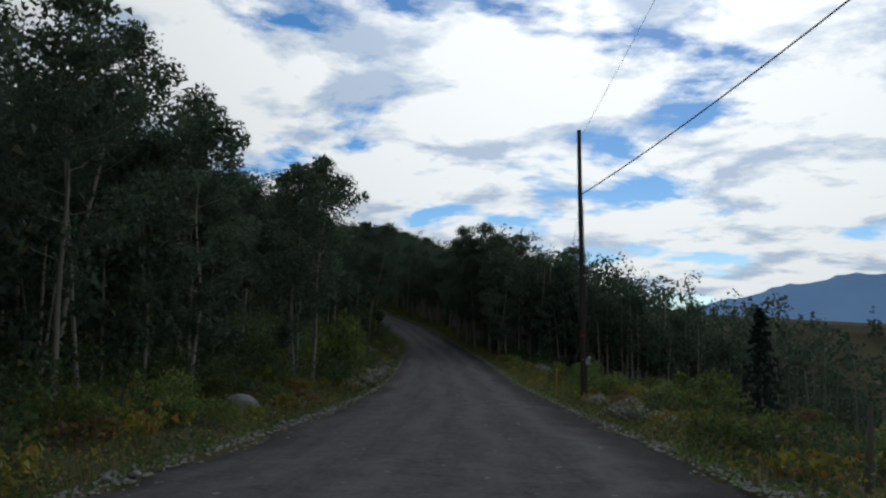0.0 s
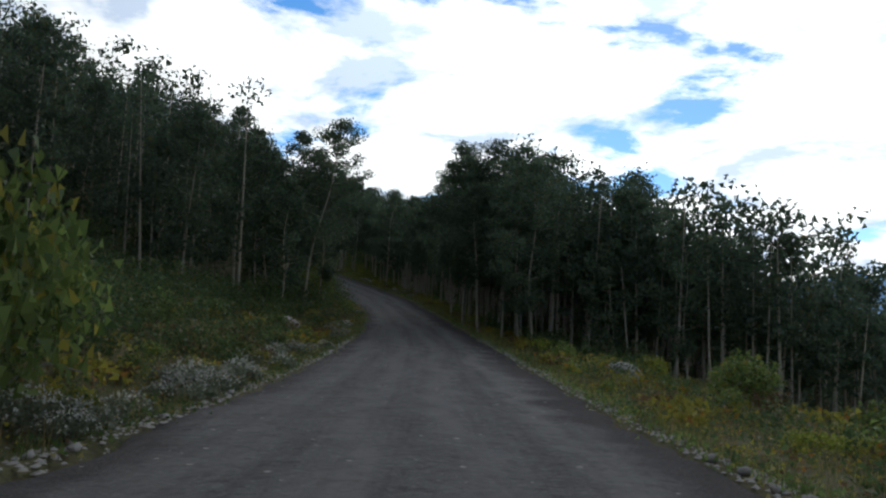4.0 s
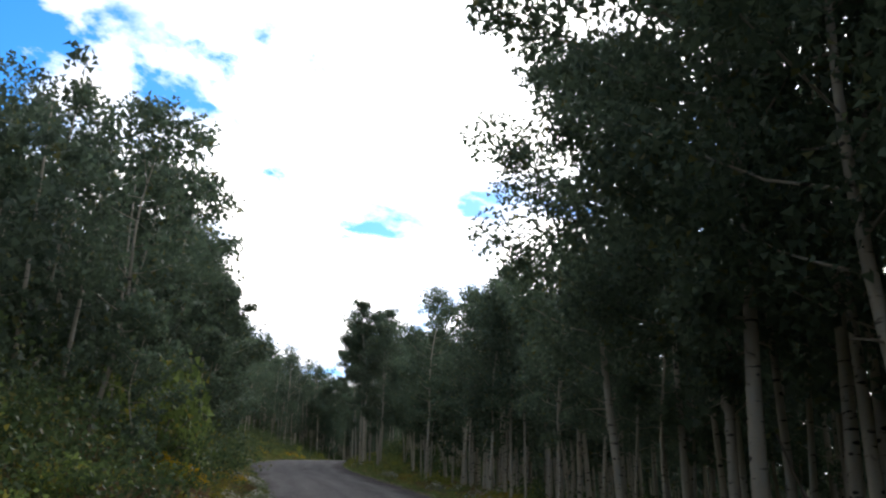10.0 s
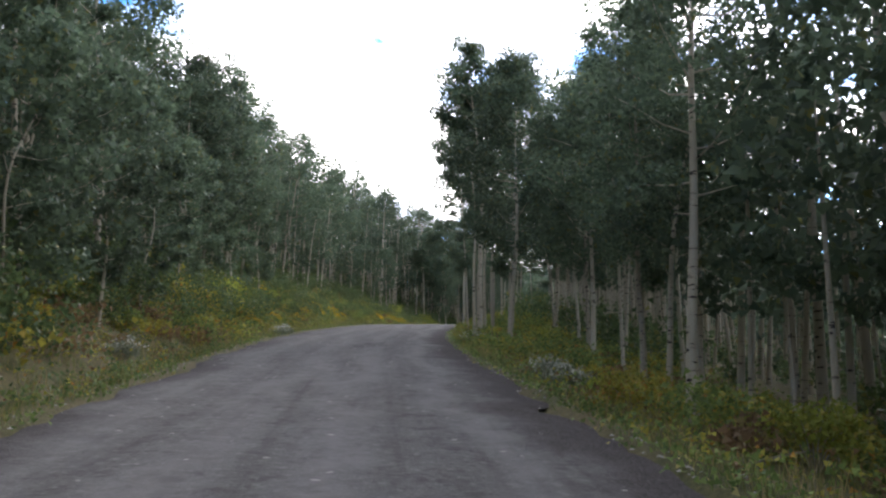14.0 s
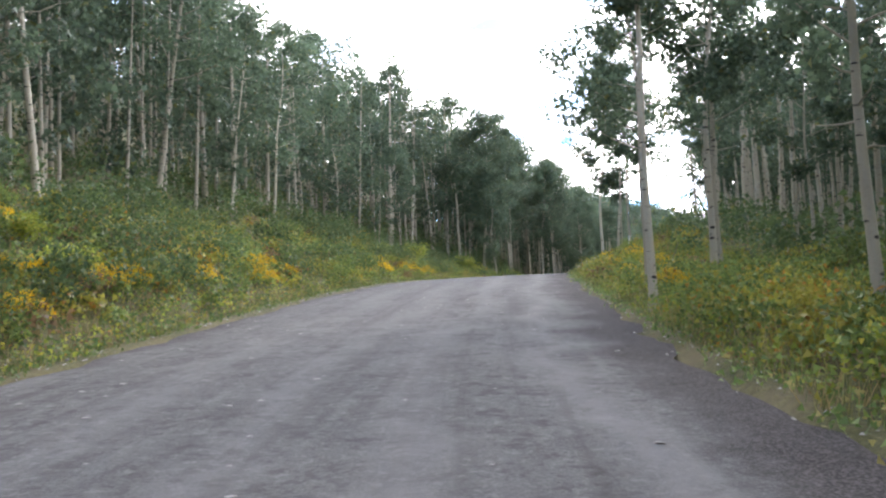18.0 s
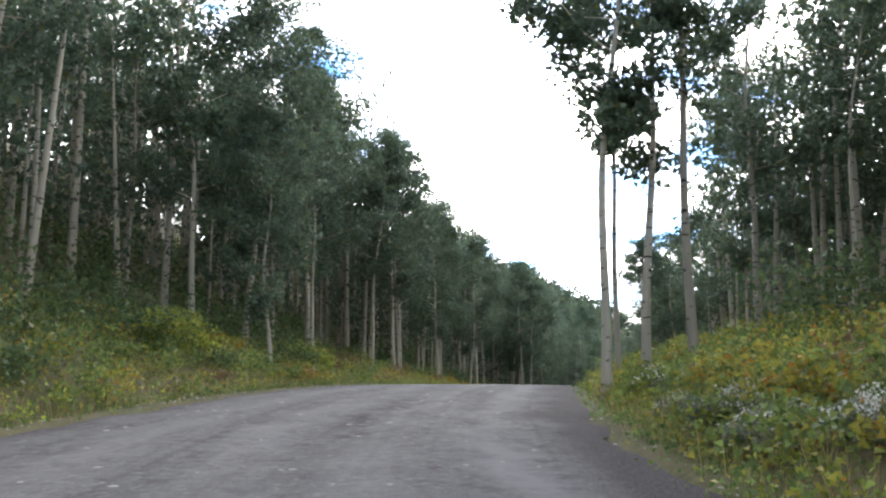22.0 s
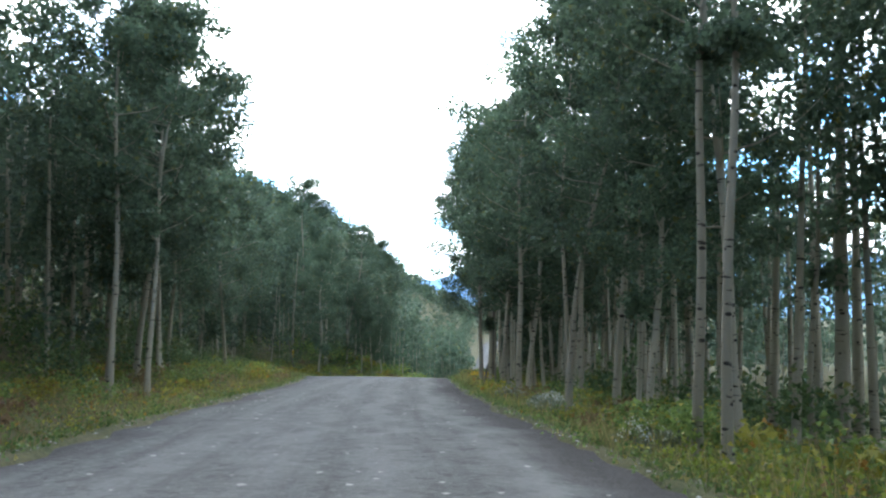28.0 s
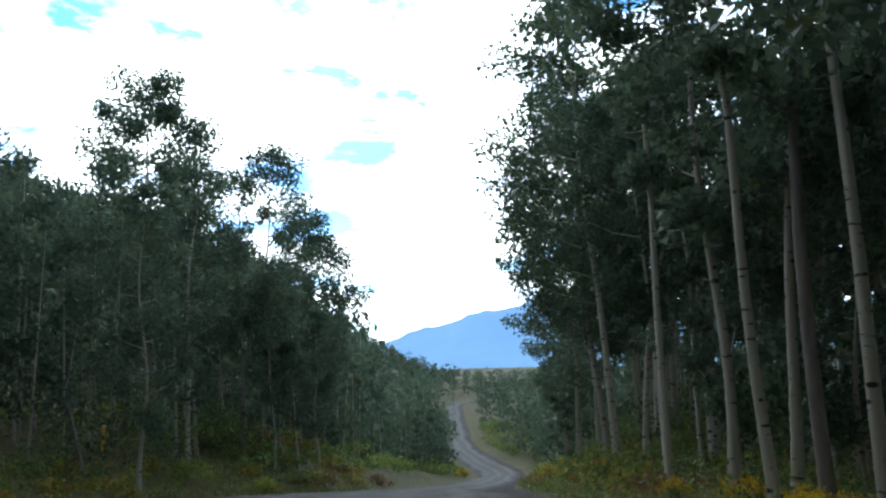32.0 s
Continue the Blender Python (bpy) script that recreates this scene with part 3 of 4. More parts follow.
CREST_TREES = [(246.5, -2.72, 6, 1.25, 4), (247, -4.6, 9, 1.2, 28), (247.8, -3.73, 3, 1.42, 12), (252, -3.44, 9, 1.0, 20), (257, 8.0, 0, 1.05, 40), (260, 10.2, 8, 1.12, 215), (265, 9.4, 1, 1.1, 12), (270, 11.4, 8, 1.16, 77), (274.6, 8.4, 2, 1.06, 160), (279.5, 9.6, 1, 1.25, 305), (285, 8.6, 8, 0.95, 22), (290, 9.8, 1, 1.05, 130), (295, 8.6, 8, 0.92, 245),
               (307.5, -6.4, 8, 0.82, 190), (272, 8.8, 6, 1.1, 15), (274, 8.0, 3, 1.2, 220),
               (299, -4.8, 9, 0.9, 50), (300.4, -4.9, 9, 0.94, 160)]
DOWNHILL_TREES = [(310, -5.0, 2, 0.9, 28), (313, -5.6, 9, 0.9, 250), (316, -6.6, 6, 1.2, 320), (320, -5.2, 4, 1.0, 36), (323.5, -6.0, 8, 0.98, 200), (335, -4.9, 8, 0.92, 75), (314.2, 6.9, 3, 1.2, 45), (313, 7.6, 6, 1.2, 100), (319, 9.6, 8, 1.08, 310), (326, 9.8, 4, 0.84, 20), (338.5, 9.8, 8, 0.95, 128), (326, -5.2, 2, 1.1, 4),
                  (329, -5.8, 1, 1.25, 12), (333, -6.4, 9, 1.05, 20), (337, -5.0, 9, 0.95, 85)]
TURNOUT_TREES = [(338, -5.6, 9, 1.05, 140), (340.7, -6.4, 9, 1.15, 110), (341.5, -5.3, 9, 1.0, 30), (342.3, -5.9, 6, 1.1, 240), (343, -7.4, 5, 1.0, 60), (345, -10, 5, 1.2, 220),
                 (346, -8.2, 5, 1.1, 100), (346.5, -5.3, 9, 0.95, 300), (348, -9.6, 5, 1.1, 270), (349, -7.5, 5, 0.9, 140), (351, -8.8, 5, 1.1, 180), (354, 7.5, 0, 0.95, 190),
                 (356, -6.6, 2, 1.0, 10)]
VALLEY_TREES = [(359.5, -7.6, 4, 0.95, 60), (362.5, -6.2, 8, 1.15, 30), (363, 9.5, 4, 0.85, 60), (364.5, 9.7, 6, 0.9, 80), (366.1, 7.0, 3, 0.8, 150), (367, 6.2, 3, 0.55, 210),
                (367.5, -6.4, 2, 1.1, 200), (370, 6, 0, 0.8, 20), (372, -6.0, 1, 1.15, 130), (378, -6.2, 2, 0.95, 320), (384, -6.0, 1, 1.0, 250), (368.8, 13.3, 8, 1.27, 4),
                (366.5, 8.5, 2, 1.02, 12), (379, 8.2, 8, 1.06, 20), (372, 11, 1, 0.95, 88)]
EDGE_SAPLINGS = [(127.5, 3.0, 7, 0.8), (134.5, 3.4, 7, 1.0), (137, 2.2, 7, 0.9), (141.5, 2.4, 5, 1.0), (146.6, 2.2, 7, 1.0), (150.5, 2.6, 5, 1.1), (154, 3.4, 5, 1.0),
                 (159, 2.2, 7, 1.1), (161.5, 2.8, 5, 1.05), (165, 2.1, 5, 0.9), (171, 2.6, 7, 1.1), (173.5, 3.2, 5, 1.1), (178, 3.0, 5, 0.95), (182, 4.2, 7, 1.1), (188, 4.4, 5, 1.1), (194, 4.2, 7, 1.1), (202, 4.6, 5, 1.0)]
taken = []
for s, u, kind, size in EDGE_SAPLINGS:
    aspen(kind, s, float(along(SEC[0], s)) + u, size, s * 37 % 360, s % 7 - 3, fine=True)
    taken.append((s, float(along(SEC[0], s)) + u))
for s, d, kind, size, turn in MEADOW_TREES + LOWER_TREES + BANK_TREES + CREST_TREES + DOWNHILL_TREES + TURNOUT_TREES + VALLEY_TREES:
    aspen(kind, s, d, size, turn, (turn * 7) % 8 - 4, fine=True)
    taken.append((s, d))

# station, where the trees begin beyond the road edge, their height
LEFT_STAND = [(-40, 4, 8), (30, 4, 8.5), (45, 3, 8), (57, 4.5, 10), (64, 9, 9.5), (72, 15, 8.5), (84, 14, 8.2),
              (94, 8, 9), (102, 4.4, 10), (112, 4.6, 8.6), (120, 4.8, 7.4), (128, 4.4, 7.6), (140, 3.0, 10.5), (160, 2.8, 11.5),
              (180, 5, 12), (200, 6, 12.5), (235, 6, 13), (252, 5.5, 14), (270, 5, 15.2), (282, 5, 15), (300, 5.5, 14),
              (325, 5, 13.5), (342, 5.5, 11), (356, 4.5, 9.2), (370, 3.5, 8.8), (420, 3.4, 8.8), (900, 3, 9)]
RIGHT_STAND = [(-40, 60, 5), (30, 60, 5), (45, 60, 5), (57, 40, 5), (64, 28, 5), (72, 20, 6), (84, 14, 7),
               (94, 8, 8), (102, 3, 9), (112, 1.5, 11), (120, 1.6, 11), (128, 1.8, 9.6), (140, 2, 9.4), (160, 2.2, 9.6),
               (180, 5, 10.2), (200, 5.5, 11.5), (235, 5, 11.5), (252, 6.5, 12), (270, 4, 14), (282, 3.6, 14), (300, 3.2, 14),
               (325, 3, 14), (342, 2, 14), (370, 3, 12), (420, 3.2, 10), (900, 3, 9.5)]


def stand(column, s):
    table = LEFT_STAND if column < 3 else RIGHT_STAND
    return float(np.interp(s, [r[0] for r in table], [r[1 + (column - 1) % 2] for r in table]))


def clear_of(s, d, gap):
    return all((s - a) ** 2 + (d - c) ** 2 > gap * gap for a, c in taken)


def pick(want, r):
    order = sorted((0, 1, 5) if want < 10 else (0, 1, 2, 3, 4, 5, 8), key=lambda k: abs(SIZES[k] - want) + r.uniform(0, 3.0))
    return order[0]


r = np.random.default_rng(21)
near_left, near_right = [], []
for _ in range(12000):
    s = r.uniform(22, 372)
    leftward = r.uniform() < 0.5
    u = (stand(1, s) if leftward else stand(3, s)) + r.uniform(0, 1) ** 1.7 * 9
    d = along(SEC[0], s) + u if leftward else -along(SEC[1], s) - u
    rows = near_left if leftward else near_right
    if not leftward and (s < 97 or 168 < s < 266 and r.uniform() < 0.45 or 280 < s < 318 and r.uniform() < 0.66 or s > 275 and r.uniform() < 0.25 or 324 < s < 336 and u < 4):
        continue
    if len(rows) < 98 and clear_of(s, d, 1.35):
        rows.append((s, d))
        taken.append((s, d))
        want = (stand(2, s) if leftward else stand(4, s)) * r.uniform(0.72, 1.15)
        k = pick(want, r) if leftward or s < 118 else (6, 2, 1, 3, 6, 2)[int(r.integers(6))] if s < 165 else (6, 9, 2, 3, 6, 4)[int(r.integers(6))]
        aspen(k, s, d, want / SIZES[k], r.uniform(0, 360), r.uniform(-4.5, 4.5), fine=u < (3.4 if leftward else 5.5))


# ---------------------------------------------------------------- woods behind
def wood_tree(r, x, y, z, height, count, stout=1.0, lump=1.0, low=0.13):
    f = np.linspace(0, 1, 5)
    pts = np.column_stack([x + r.normal(0, 0.12) * f * 3, y + r.normal(0, 0.12) * f * 3, z - 0.3 + f * height * 0.9])
    g = height * r.uniform(0.008, 0.015)
    stem = tube(pts, g * (1 - 0.8 * f) * 0.8 * stout, 5)
    n = int(13 / lump)
    up2 = r.uniform(low, 1.0, n)
    wide = height * 0.15 * np.sin(np.clip((up2 - 0.08) / 0.97, 0, 1) ** 0.8 * np.pi) + 0.25
    a = r.uniform(0, 2 * np.pi, n)
    rad = wide * r.uniform(0.3, 1.0, n)
    mid2 = np.column_stack([x + np.cos(a) * rad, y + np.sin(a) * rad, z + up2 * height])
    spots = np.repeat(mid2, count // n, 0) + lobe(r, count // n * n) * np.repeat(r.uniform(0.7, 1.25, n), count // n)[:, None] * np.array([0.082, 0.082, 0.06]) * height * lump
    return stem, spots


def woods(name, label, spots_sd, height_of, count, leaf, seed, stout=1.0, lump=1.0, low=0.13):
    r = np.random.default_rng(seed)
    stems, centres = [], []
    for s, d in spots_sd:
        x, y = road_xy(s, d)
        stem, c = wood_tree(r, float(x), float(y), float(ground_z(s, d)), height_of(s, d) * r.uniform(0.7, 1.22), count, stout, lump, low)
        stems.append(stem)
        centres.append(c)
    root = base(name, label, "woods", kind="stuff")
    tagged(part("trunks", mesh_of("trunks", *joined(stems), BARK, True), root), kind="stuff")
    tagged(part("foliage", mesh_of("foliage", *leaves(np.concatenate(centres), leaf, r), LEAF_FAR), root), kind="stuff")


def scatter(r, n, s0, s1, u0, u1, leftward, gap, power=1.5):
    kept, cells = [], {}
    for _ in range(n * 6):
        s = r.uniform(s0, s1)
        u = (stand(1, s) if leftward else stand(3, s)) + u0 + r.uniform(0, 1) ** power * (u1 - u0)
        d = along(SEC[0], s) + u if leftward else -along(SEC[1], s) - u
        key = (int(s // gap), int(d // gap))
        if key in cells:
            continue
        cells[key] = 1
        kept.append((s, float(d)))
        if len(kept) >= n:
            break
    return kept


r = np.random.default_rng(33)
LH = lambda s, d: stand(2, s)
RH = lambda s, d: stand(4, s)
inner = scatter(r, 760, 24, 385, 1, 14, True, 1.5, 1.0)
woods("aspen_wood", "dense aspen wood on the hillside above the road", inner, LH, 442, 0.22, 41)
inner = scatter(r, 120, 90, 120, 2, 10, False, 1.4, 1.0) + scatter(r, 190, 118, 165, 1.5, 13, False, 1.4, 1.0) + scatter(r, 175, 165, 262, 2, 13, False, 1.5, 1.0) + scatter(r, 80, 258, 288, 2, 12, False, 1.5, 1.0) + scatter(r, 26, 288, 302, 2, 13, False, 1.5, 1.0) + scatter(r, 150, 302, 385, 2.5, 13, False, 1.7, 1.0)
woods("aspen_wood", "dense aspen wood below the road", inner, RH, 442, 0.22, 42, 1.15, 1.0, 0.36)
woods("hillside_wood", "aspen wood covering the hillside", scatter(r, 1000, 24, 420, 13, 45, True, 1.8, 1.1), LH, 208, 0.4, 46, 0.75, 1.25)
woods("upper_wood", "far aspen wood covering the upper hillside", scatter(r, 1200, 30, 560, 45, 150, True, 2.5, 1.1), LH, 117, 0.6, 43, 0.45, 1.45)
woods("valley_wood", "far aspen wood covering the lower slope", scatter(r, 420, 265, 560, 13, 70, False, 2.5, 1.1), RH, 130, 0.5, 44, 0.45, 1.45)
woods("horizon_wood", "distant wood covering the far slope", scatter(r, 240, 480, 860, 15, 120, False, 3.0, 1.0), RH, 100, 0.6, 38, 0.45, 1.45)
woods("thicket", "low aspen thicket on the slope below the road", scatter(r, 760, 88, 270, 9, 40, False, 1.9, 1.2), lambda s, d: 10.5 if s < 125 else 7.0 if s < 165 else 6.3, 130, 0.36, 47)
woods("slope_wood", "dark aspen wood on the open slope below the road", scatter(r, 90, 98, 128, 6, 32, False, 1.9, 1.0), lambda s, d: 11.0, 190, 0.32, 49)
woods("meadow_wood", "far low trees beyond the meadow", scatter(r, 170, 75, 230, 40, 130, False, 3.0, 1.0), lambda s, d: 6.5, 120, 0.5, 39)
woods("distant_wood", "distant aspen wood along the road", scatter(r, 200, 380, 470, 0, 22, True, 1.8) + scatter(r, 220, 380, 470, 0, 22, False, 1.8) + scatter(r, 200, 470, 800, 0, 30, True, 2.4) + scatter(r, 200, 470, 800, 0, 30, False, 2.4), LH, 156, 0.4, 45, 0.45, 1.45)

# wooded hill beyond the bend
r = np.random.default_rng(48)
hill_s, hill_d = r.uniform(430, 860, 5200), r.uniform(35, 300, 5200)
x, y = road_xy(hill_s, hill_d)
keep = (np.abs(x + 45) < 190) & (np.abs(y - 575) < 170)
foot = np.stack([x, y, ground_z(hill_s, hill_d)], -1)[keep]
tall = r.uniform(6, 11, len(foot))
rows = np.repeat(foot, 36, 0) + lobe(r, len(foot) * 36) * np.stack([np.repeat(tall, 36) * k for k in (0.3, 0.3, 0.5)], -1) + np.stack([0 * np.repeat(tall, 36), 0 * np.repeat(tall, 36), np.repeat(tall, 36) * 0.5], -1)
tagged(new("hill_wood", mesh_of("hill_wood", *leaves(rows, 1.25, r), LEAF_FAR)), "distant wooded hill rising beyond the bend", "woods", kind="stuff")

# mountain far beyond the valley, its blue haze put into colour and glow
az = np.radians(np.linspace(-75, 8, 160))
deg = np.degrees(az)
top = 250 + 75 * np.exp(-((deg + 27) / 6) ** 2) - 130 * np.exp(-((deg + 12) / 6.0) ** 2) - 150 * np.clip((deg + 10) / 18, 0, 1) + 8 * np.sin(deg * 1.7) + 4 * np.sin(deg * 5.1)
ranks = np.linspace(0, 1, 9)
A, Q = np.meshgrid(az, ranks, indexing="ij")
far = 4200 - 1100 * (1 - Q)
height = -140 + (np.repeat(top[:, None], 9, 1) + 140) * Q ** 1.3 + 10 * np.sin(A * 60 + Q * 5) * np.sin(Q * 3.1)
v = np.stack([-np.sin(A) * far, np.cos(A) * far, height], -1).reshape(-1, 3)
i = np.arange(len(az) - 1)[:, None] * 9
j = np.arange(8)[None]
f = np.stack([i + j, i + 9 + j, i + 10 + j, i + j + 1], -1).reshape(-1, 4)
tagged(new("backdrop", mesh_of("backdrop", v, f, RIDGE, True)), "mountain ridge beyond the valley with blue haze painted in", "mountain", kind="structure")


# ---------------------------------------------------------------- undergrowth
def bush_spots(r, count, wide, tall):
    """Leaf places in a loose, many-lobed bush, its foot at the origin."""
    n = 9
    a = r.uniform(0, 2 * np.pi, n)
    q = r.uniform(0.1, 1, n) ** 0.7 * wide * 0.55
    mid2 = np.column_stack([np.cos(a) * q, np.sin(a) * q, tall * (0.75 - 0.4 * (q / wide) ** 2) * r.uniform(0.45, 1.05, n)])
    mid2 = np.repeat(mid2, count // n, 0)
    spots = mid2 + lobe(r, len(mid2)) * np.array([wide * 0.29, wide * 0.29, tall * 0.34])
    spots[:, 2] = np.abs(spots[:, 2])
    return spots


def bush_parts(seed, count, wide, tall, mat, leaf):
    r = np.random.default_rng(seed)
    spots = bush_spots(r, count, wide, tall)
    stems = []
    for _ in range(9):
        tip = spots[r.integers(len(spots))]
        u = np.linspace(0, 1, 4)[:, None]
        line = u * tip + np.array([0, 0, 0.15]) * np.sin(u * 3) + np.array([0, 0, -0.08])
        stems.append(tube(line, 0.014 * (1 - 0.7 * u[:, 0]), 4))
    return mesh_of("stem", *joined(stems), TWIG, True), mesh_of("foliage", *leaves(spots, leaf, r, 0.0), mat)


BUSHES = {"green": [bush_parts(61 + k, 1150, 1.5, 1.15, SHRUB_GREEN, 0.088) for k in range(3)],
          "lime": [bush_parts(86 + k, 1000, 1.3, 0.95, SHRUB_LIME, 0.08) for k in range(2)],
          "gold": [bush_parts(71 + k, 1000, 1.2, 0.95, SHRUB_GOLD, 0.078) for k in range(2)],
          "rust": [bush_parts(76 + k, 800, 1.1, 0.8, SHRUB_RUST, 0.07) for k in range(2)]}
BUSH_LABELS = {"lime": "bright yellow-green shrub on the road bank", "green": "leafy green shrub on the road bank", "gold": "shrub with leaves turning yellow", "rust": "low shrub with rusty brown leaves"}


def bush(tone, s, d, size, tall=1.0, turn=0.0, which=0, label=""):
    x, y = road_xy(s, d)
    root = base("shrub", label or BUSH_LABELS[tone], "shrub", "roadside shrubs")
    for name, me in zip(("stem", "foliage"), BUSHES[tone][which % len(BUSHES[tone])]):
        part(name, me, root)
    root.matrix_basis = pose(float(x), float(y), float(ground_z(s, d)), 0, 0, turn) @ Matrix.Diagonal((size, size, size * tall, 1))
    return root


r = np.random.default_rng(51)
cells = {}
made = 0
for _ in range(4000):
    s = r.uniform(25, 362)
    leftward = r.uniform() < 0.6
    u = 1.0 + r.uniform(0, 1) * 5.5 if leftward else 0.9 + r.uniform(0, 1) * 4
    d = float(along(SEC[0], s) + u if leftward else -along(SEC[1], s) - u)
    key = (int(s // 1.6), int(d // 1.3))
    if key in cells or made >= 290:
        continue
    if s > 262 and r.uniform() < 0.75 or not leftward and 240 < s < 262:
        continue
    cells[key] = 1
    made += 1
    autumn = 0.25 if s < 100 else 0.45
    p = r.uniform()
    tone = "gold" if p < autumn * 0.5 else "rust" if p < autumn * 0.8 else "lime" if p < autumn * 1.3 else "green"
    bush(tone, s, d, r.uniform(0.5, 1.1) * min(1.0, 0.5 + u * 0.2), r.uniform(0.7, 1.1), r.uniform(0, 360), made)


def brush(name, label, mat, rows, count, leaf, seed, wide, tall):
    r = np.random.default_rng(seed)
    spots = []
    for s, d in rows:
        x, y = road_xy(s, d)
        k = r.uniform(0.6, 1.3)
        spots.append(bush_spots(r, count, wide * k, tall * k) + np.array([float(x), float(y), float(ground_z(s, d))]))
    tagged(new(name, mesh_of(name, *leaves(np.concatenate(spots), leaf, r, 0.0), mat)), label, "undergrowth", kind="stuff")


def verge(r, n, s0, s1, u0, u1, leftward, power=1.0):
    s = r.uniform(s0, s1, n)
    u = u0 + r.uniform(0, 1, n) ** power * (u1 - u0)
    return s, np.where(leftward, along(SEC[0], s) + u, -along(SEC[1], s) - u)


r = np.random.default_rng(52)
rows = [*zip(*verge(r, 100, 138, 174, 3.2, 9, True)), *zip(*verge(r, 760, 20, 430, 6, 20, True)), *zip(*verge(r, 560, 96, 430, 4.5, 16, False))]
# bushes under the aspens use the deep green that has shade put in
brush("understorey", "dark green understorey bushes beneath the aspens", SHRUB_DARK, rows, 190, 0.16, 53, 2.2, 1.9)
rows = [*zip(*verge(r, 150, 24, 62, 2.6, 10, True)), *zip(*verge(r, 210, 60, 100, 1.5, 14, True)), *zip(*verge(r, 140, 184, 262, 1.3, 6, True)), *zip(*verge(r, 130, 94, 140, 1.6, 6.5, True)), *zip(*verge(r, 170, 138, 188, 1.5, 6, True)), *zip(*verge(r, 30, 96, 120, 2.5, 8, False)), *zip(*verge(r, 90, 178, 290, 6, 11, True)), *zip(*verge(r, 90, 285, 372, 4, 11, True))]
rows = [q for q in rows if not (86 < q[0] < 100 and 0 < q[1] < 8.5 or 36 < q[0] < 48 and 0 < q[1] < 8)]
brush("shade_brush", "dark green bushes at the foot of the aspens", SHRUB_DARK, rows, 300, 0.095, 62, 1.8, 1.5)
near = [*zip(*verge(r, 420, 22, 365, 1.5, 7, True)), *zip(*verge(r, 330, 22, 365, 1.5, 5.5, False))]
# darker copy of low_brush, shade painted into its leaf colour
brush("shaded_brush", "low green brush, colour darkened for shade, between the verge and the trees", SHRUB_DARK, [q for q in near if q[0] < 168 and q[1] > 0 or q[0] < 100], 153, 0.09, 57, 1.3, 0.8)
brush("low_brush", "low green brush between the verge and the trees", SHRUB_GREEN, [q for q in near if not (q[0] < 168 and q[1] > 0 or q[0] < 100)], 153, 0.09, 58, 1.3, 0.8)
rows = [*zip(*verge(r, 260, 20, 380, 0.8, 7, True)), *zip(*verge(r, 220, 20, 380, 0.8, 6, False))]
brush("turning_brush", "yellowing low brush along the verge", SHRUB_GOLD, rows, 108, 0.13, 54, 1.0, 0.6)
rows = [*zip(*verge(r, 260, 20, 380, 0.8, 7, True)), *zip(*verge(r, 160, 20, 380, 0.8, 6, False))]
brush("rusty_brush", "rust brown dead brush along the verge", SHRUB_RUST, rows, 99, 0.12, 55, 0.9, 0.55)


def blades(name, label, mat, s, d, tall, seed, per=9):
    r = np.random.default_rng(seed)
    x, y = road_xy(s, d)
    z = ground_z(s, d)
    n = len(s)
    foot = np.repeat(np.stack([x, y, z], -1), per, 0) + np.concatenate([r.normal(0, 0.09, (n * per, 2)), np.zeros((n * per, 1))], 1)
    hh = np.repeat(tall * r.uniform(0.5, 1.3, n), per) * r.uniform(0.6, 1.2, n * per)
    a = r.uniform(0, 2 * np.pi, n * per)
    w = 0.004 + 0.006 * r.uniform(0, 1, n * per)
    bend = r.normal(0, 0.28, (n * per, 2)) * hh[:, None]
    v1 = foot + np.stack([np.cos(a) * w, np.sin(a) * w, np.full(n * per, -0.05)], -1)
    v2 = foot - np.stack([np.cos(a) * w, np.sin(a) * w, np.full(n * per, 0.05)], -1)
    v3 = foot + np.concatenate([bend, hh[:, None]], 1)
    v = np.stack([v1, v2, v3], 1).reshape(-1, 3)
    tagged(new(name, mesh_of(name, v, np.arange(len(v)).reshape(-1, 3), mat)), label, "grass", kind="stuff")


r = np.random.default_rng(56)
for leftward, words in ((True, "on the uphill verge"), (False, "on the downhill verge")):
    s, d = verge(r, 7000, 20, 365, 0.15, 7, leftward, 1.3)
    blades("dry_grass", "dry yellow grass " + words, GRASS, s, d, 0.34, 57 + leftward)
    s, d = verge(r, 6500, 20, 365, 0.1, 8, leftward, 1.5)
    blades("green_grass", "green grass and weeds " + words, GRASS_GREEN, s, d, 0.24, 59 + leftward)
    s, d = verge(r, 1500 if leftward else 2600, 168, 345, 0.3, 4, leftward, 1.2)
    blades("tall_dry_grass", "tall straw-coloured grass " + words, GRASS, s, d, 0.6, 71 + leftward, 7)
    s, d = verge(r, 1500, 365, 520, 0.4, 9, leftward, 1.2)
    blades("tall_grass", "tall grass beside the far road " + words, GRASS_GREEN, s, d, 0.32, 63 + leftward, 5)
    rows = [*zip(*verge(r, 260, 362, 520, 2.2, 12, leftward))]
    brush("far_brush", "green brush beside the far road " + words, SHRUB_GREEN, rows, 90, 0.2, 61 + leftward, 1.6, 1.1)


# ---------------------------------------------------------------- utility pole
def box(w, l, h):
    bm = bmesh.new()
    bmesh.ops.create_cube(bm, size=1.0)
    bmesh.ops.scale(bm, vec=(w, l, h), verts=bm.verts)
    bmesh.ops.bevel(bm, geom=bm.edges[:], offset=min(w, l, h) * 0.12, segments=2, affect="EDGES")
    return bm


def solid(name, bm, mat, parent, at, label=""):
    me = bpy.data.meshes.new(name)
    bm.to_mesh(me)
    bm.free()
    me.materials.append(mat)
    ob = part(name, me, parent, label)
    ob.matrix_basis = pose(*at)
    return ob


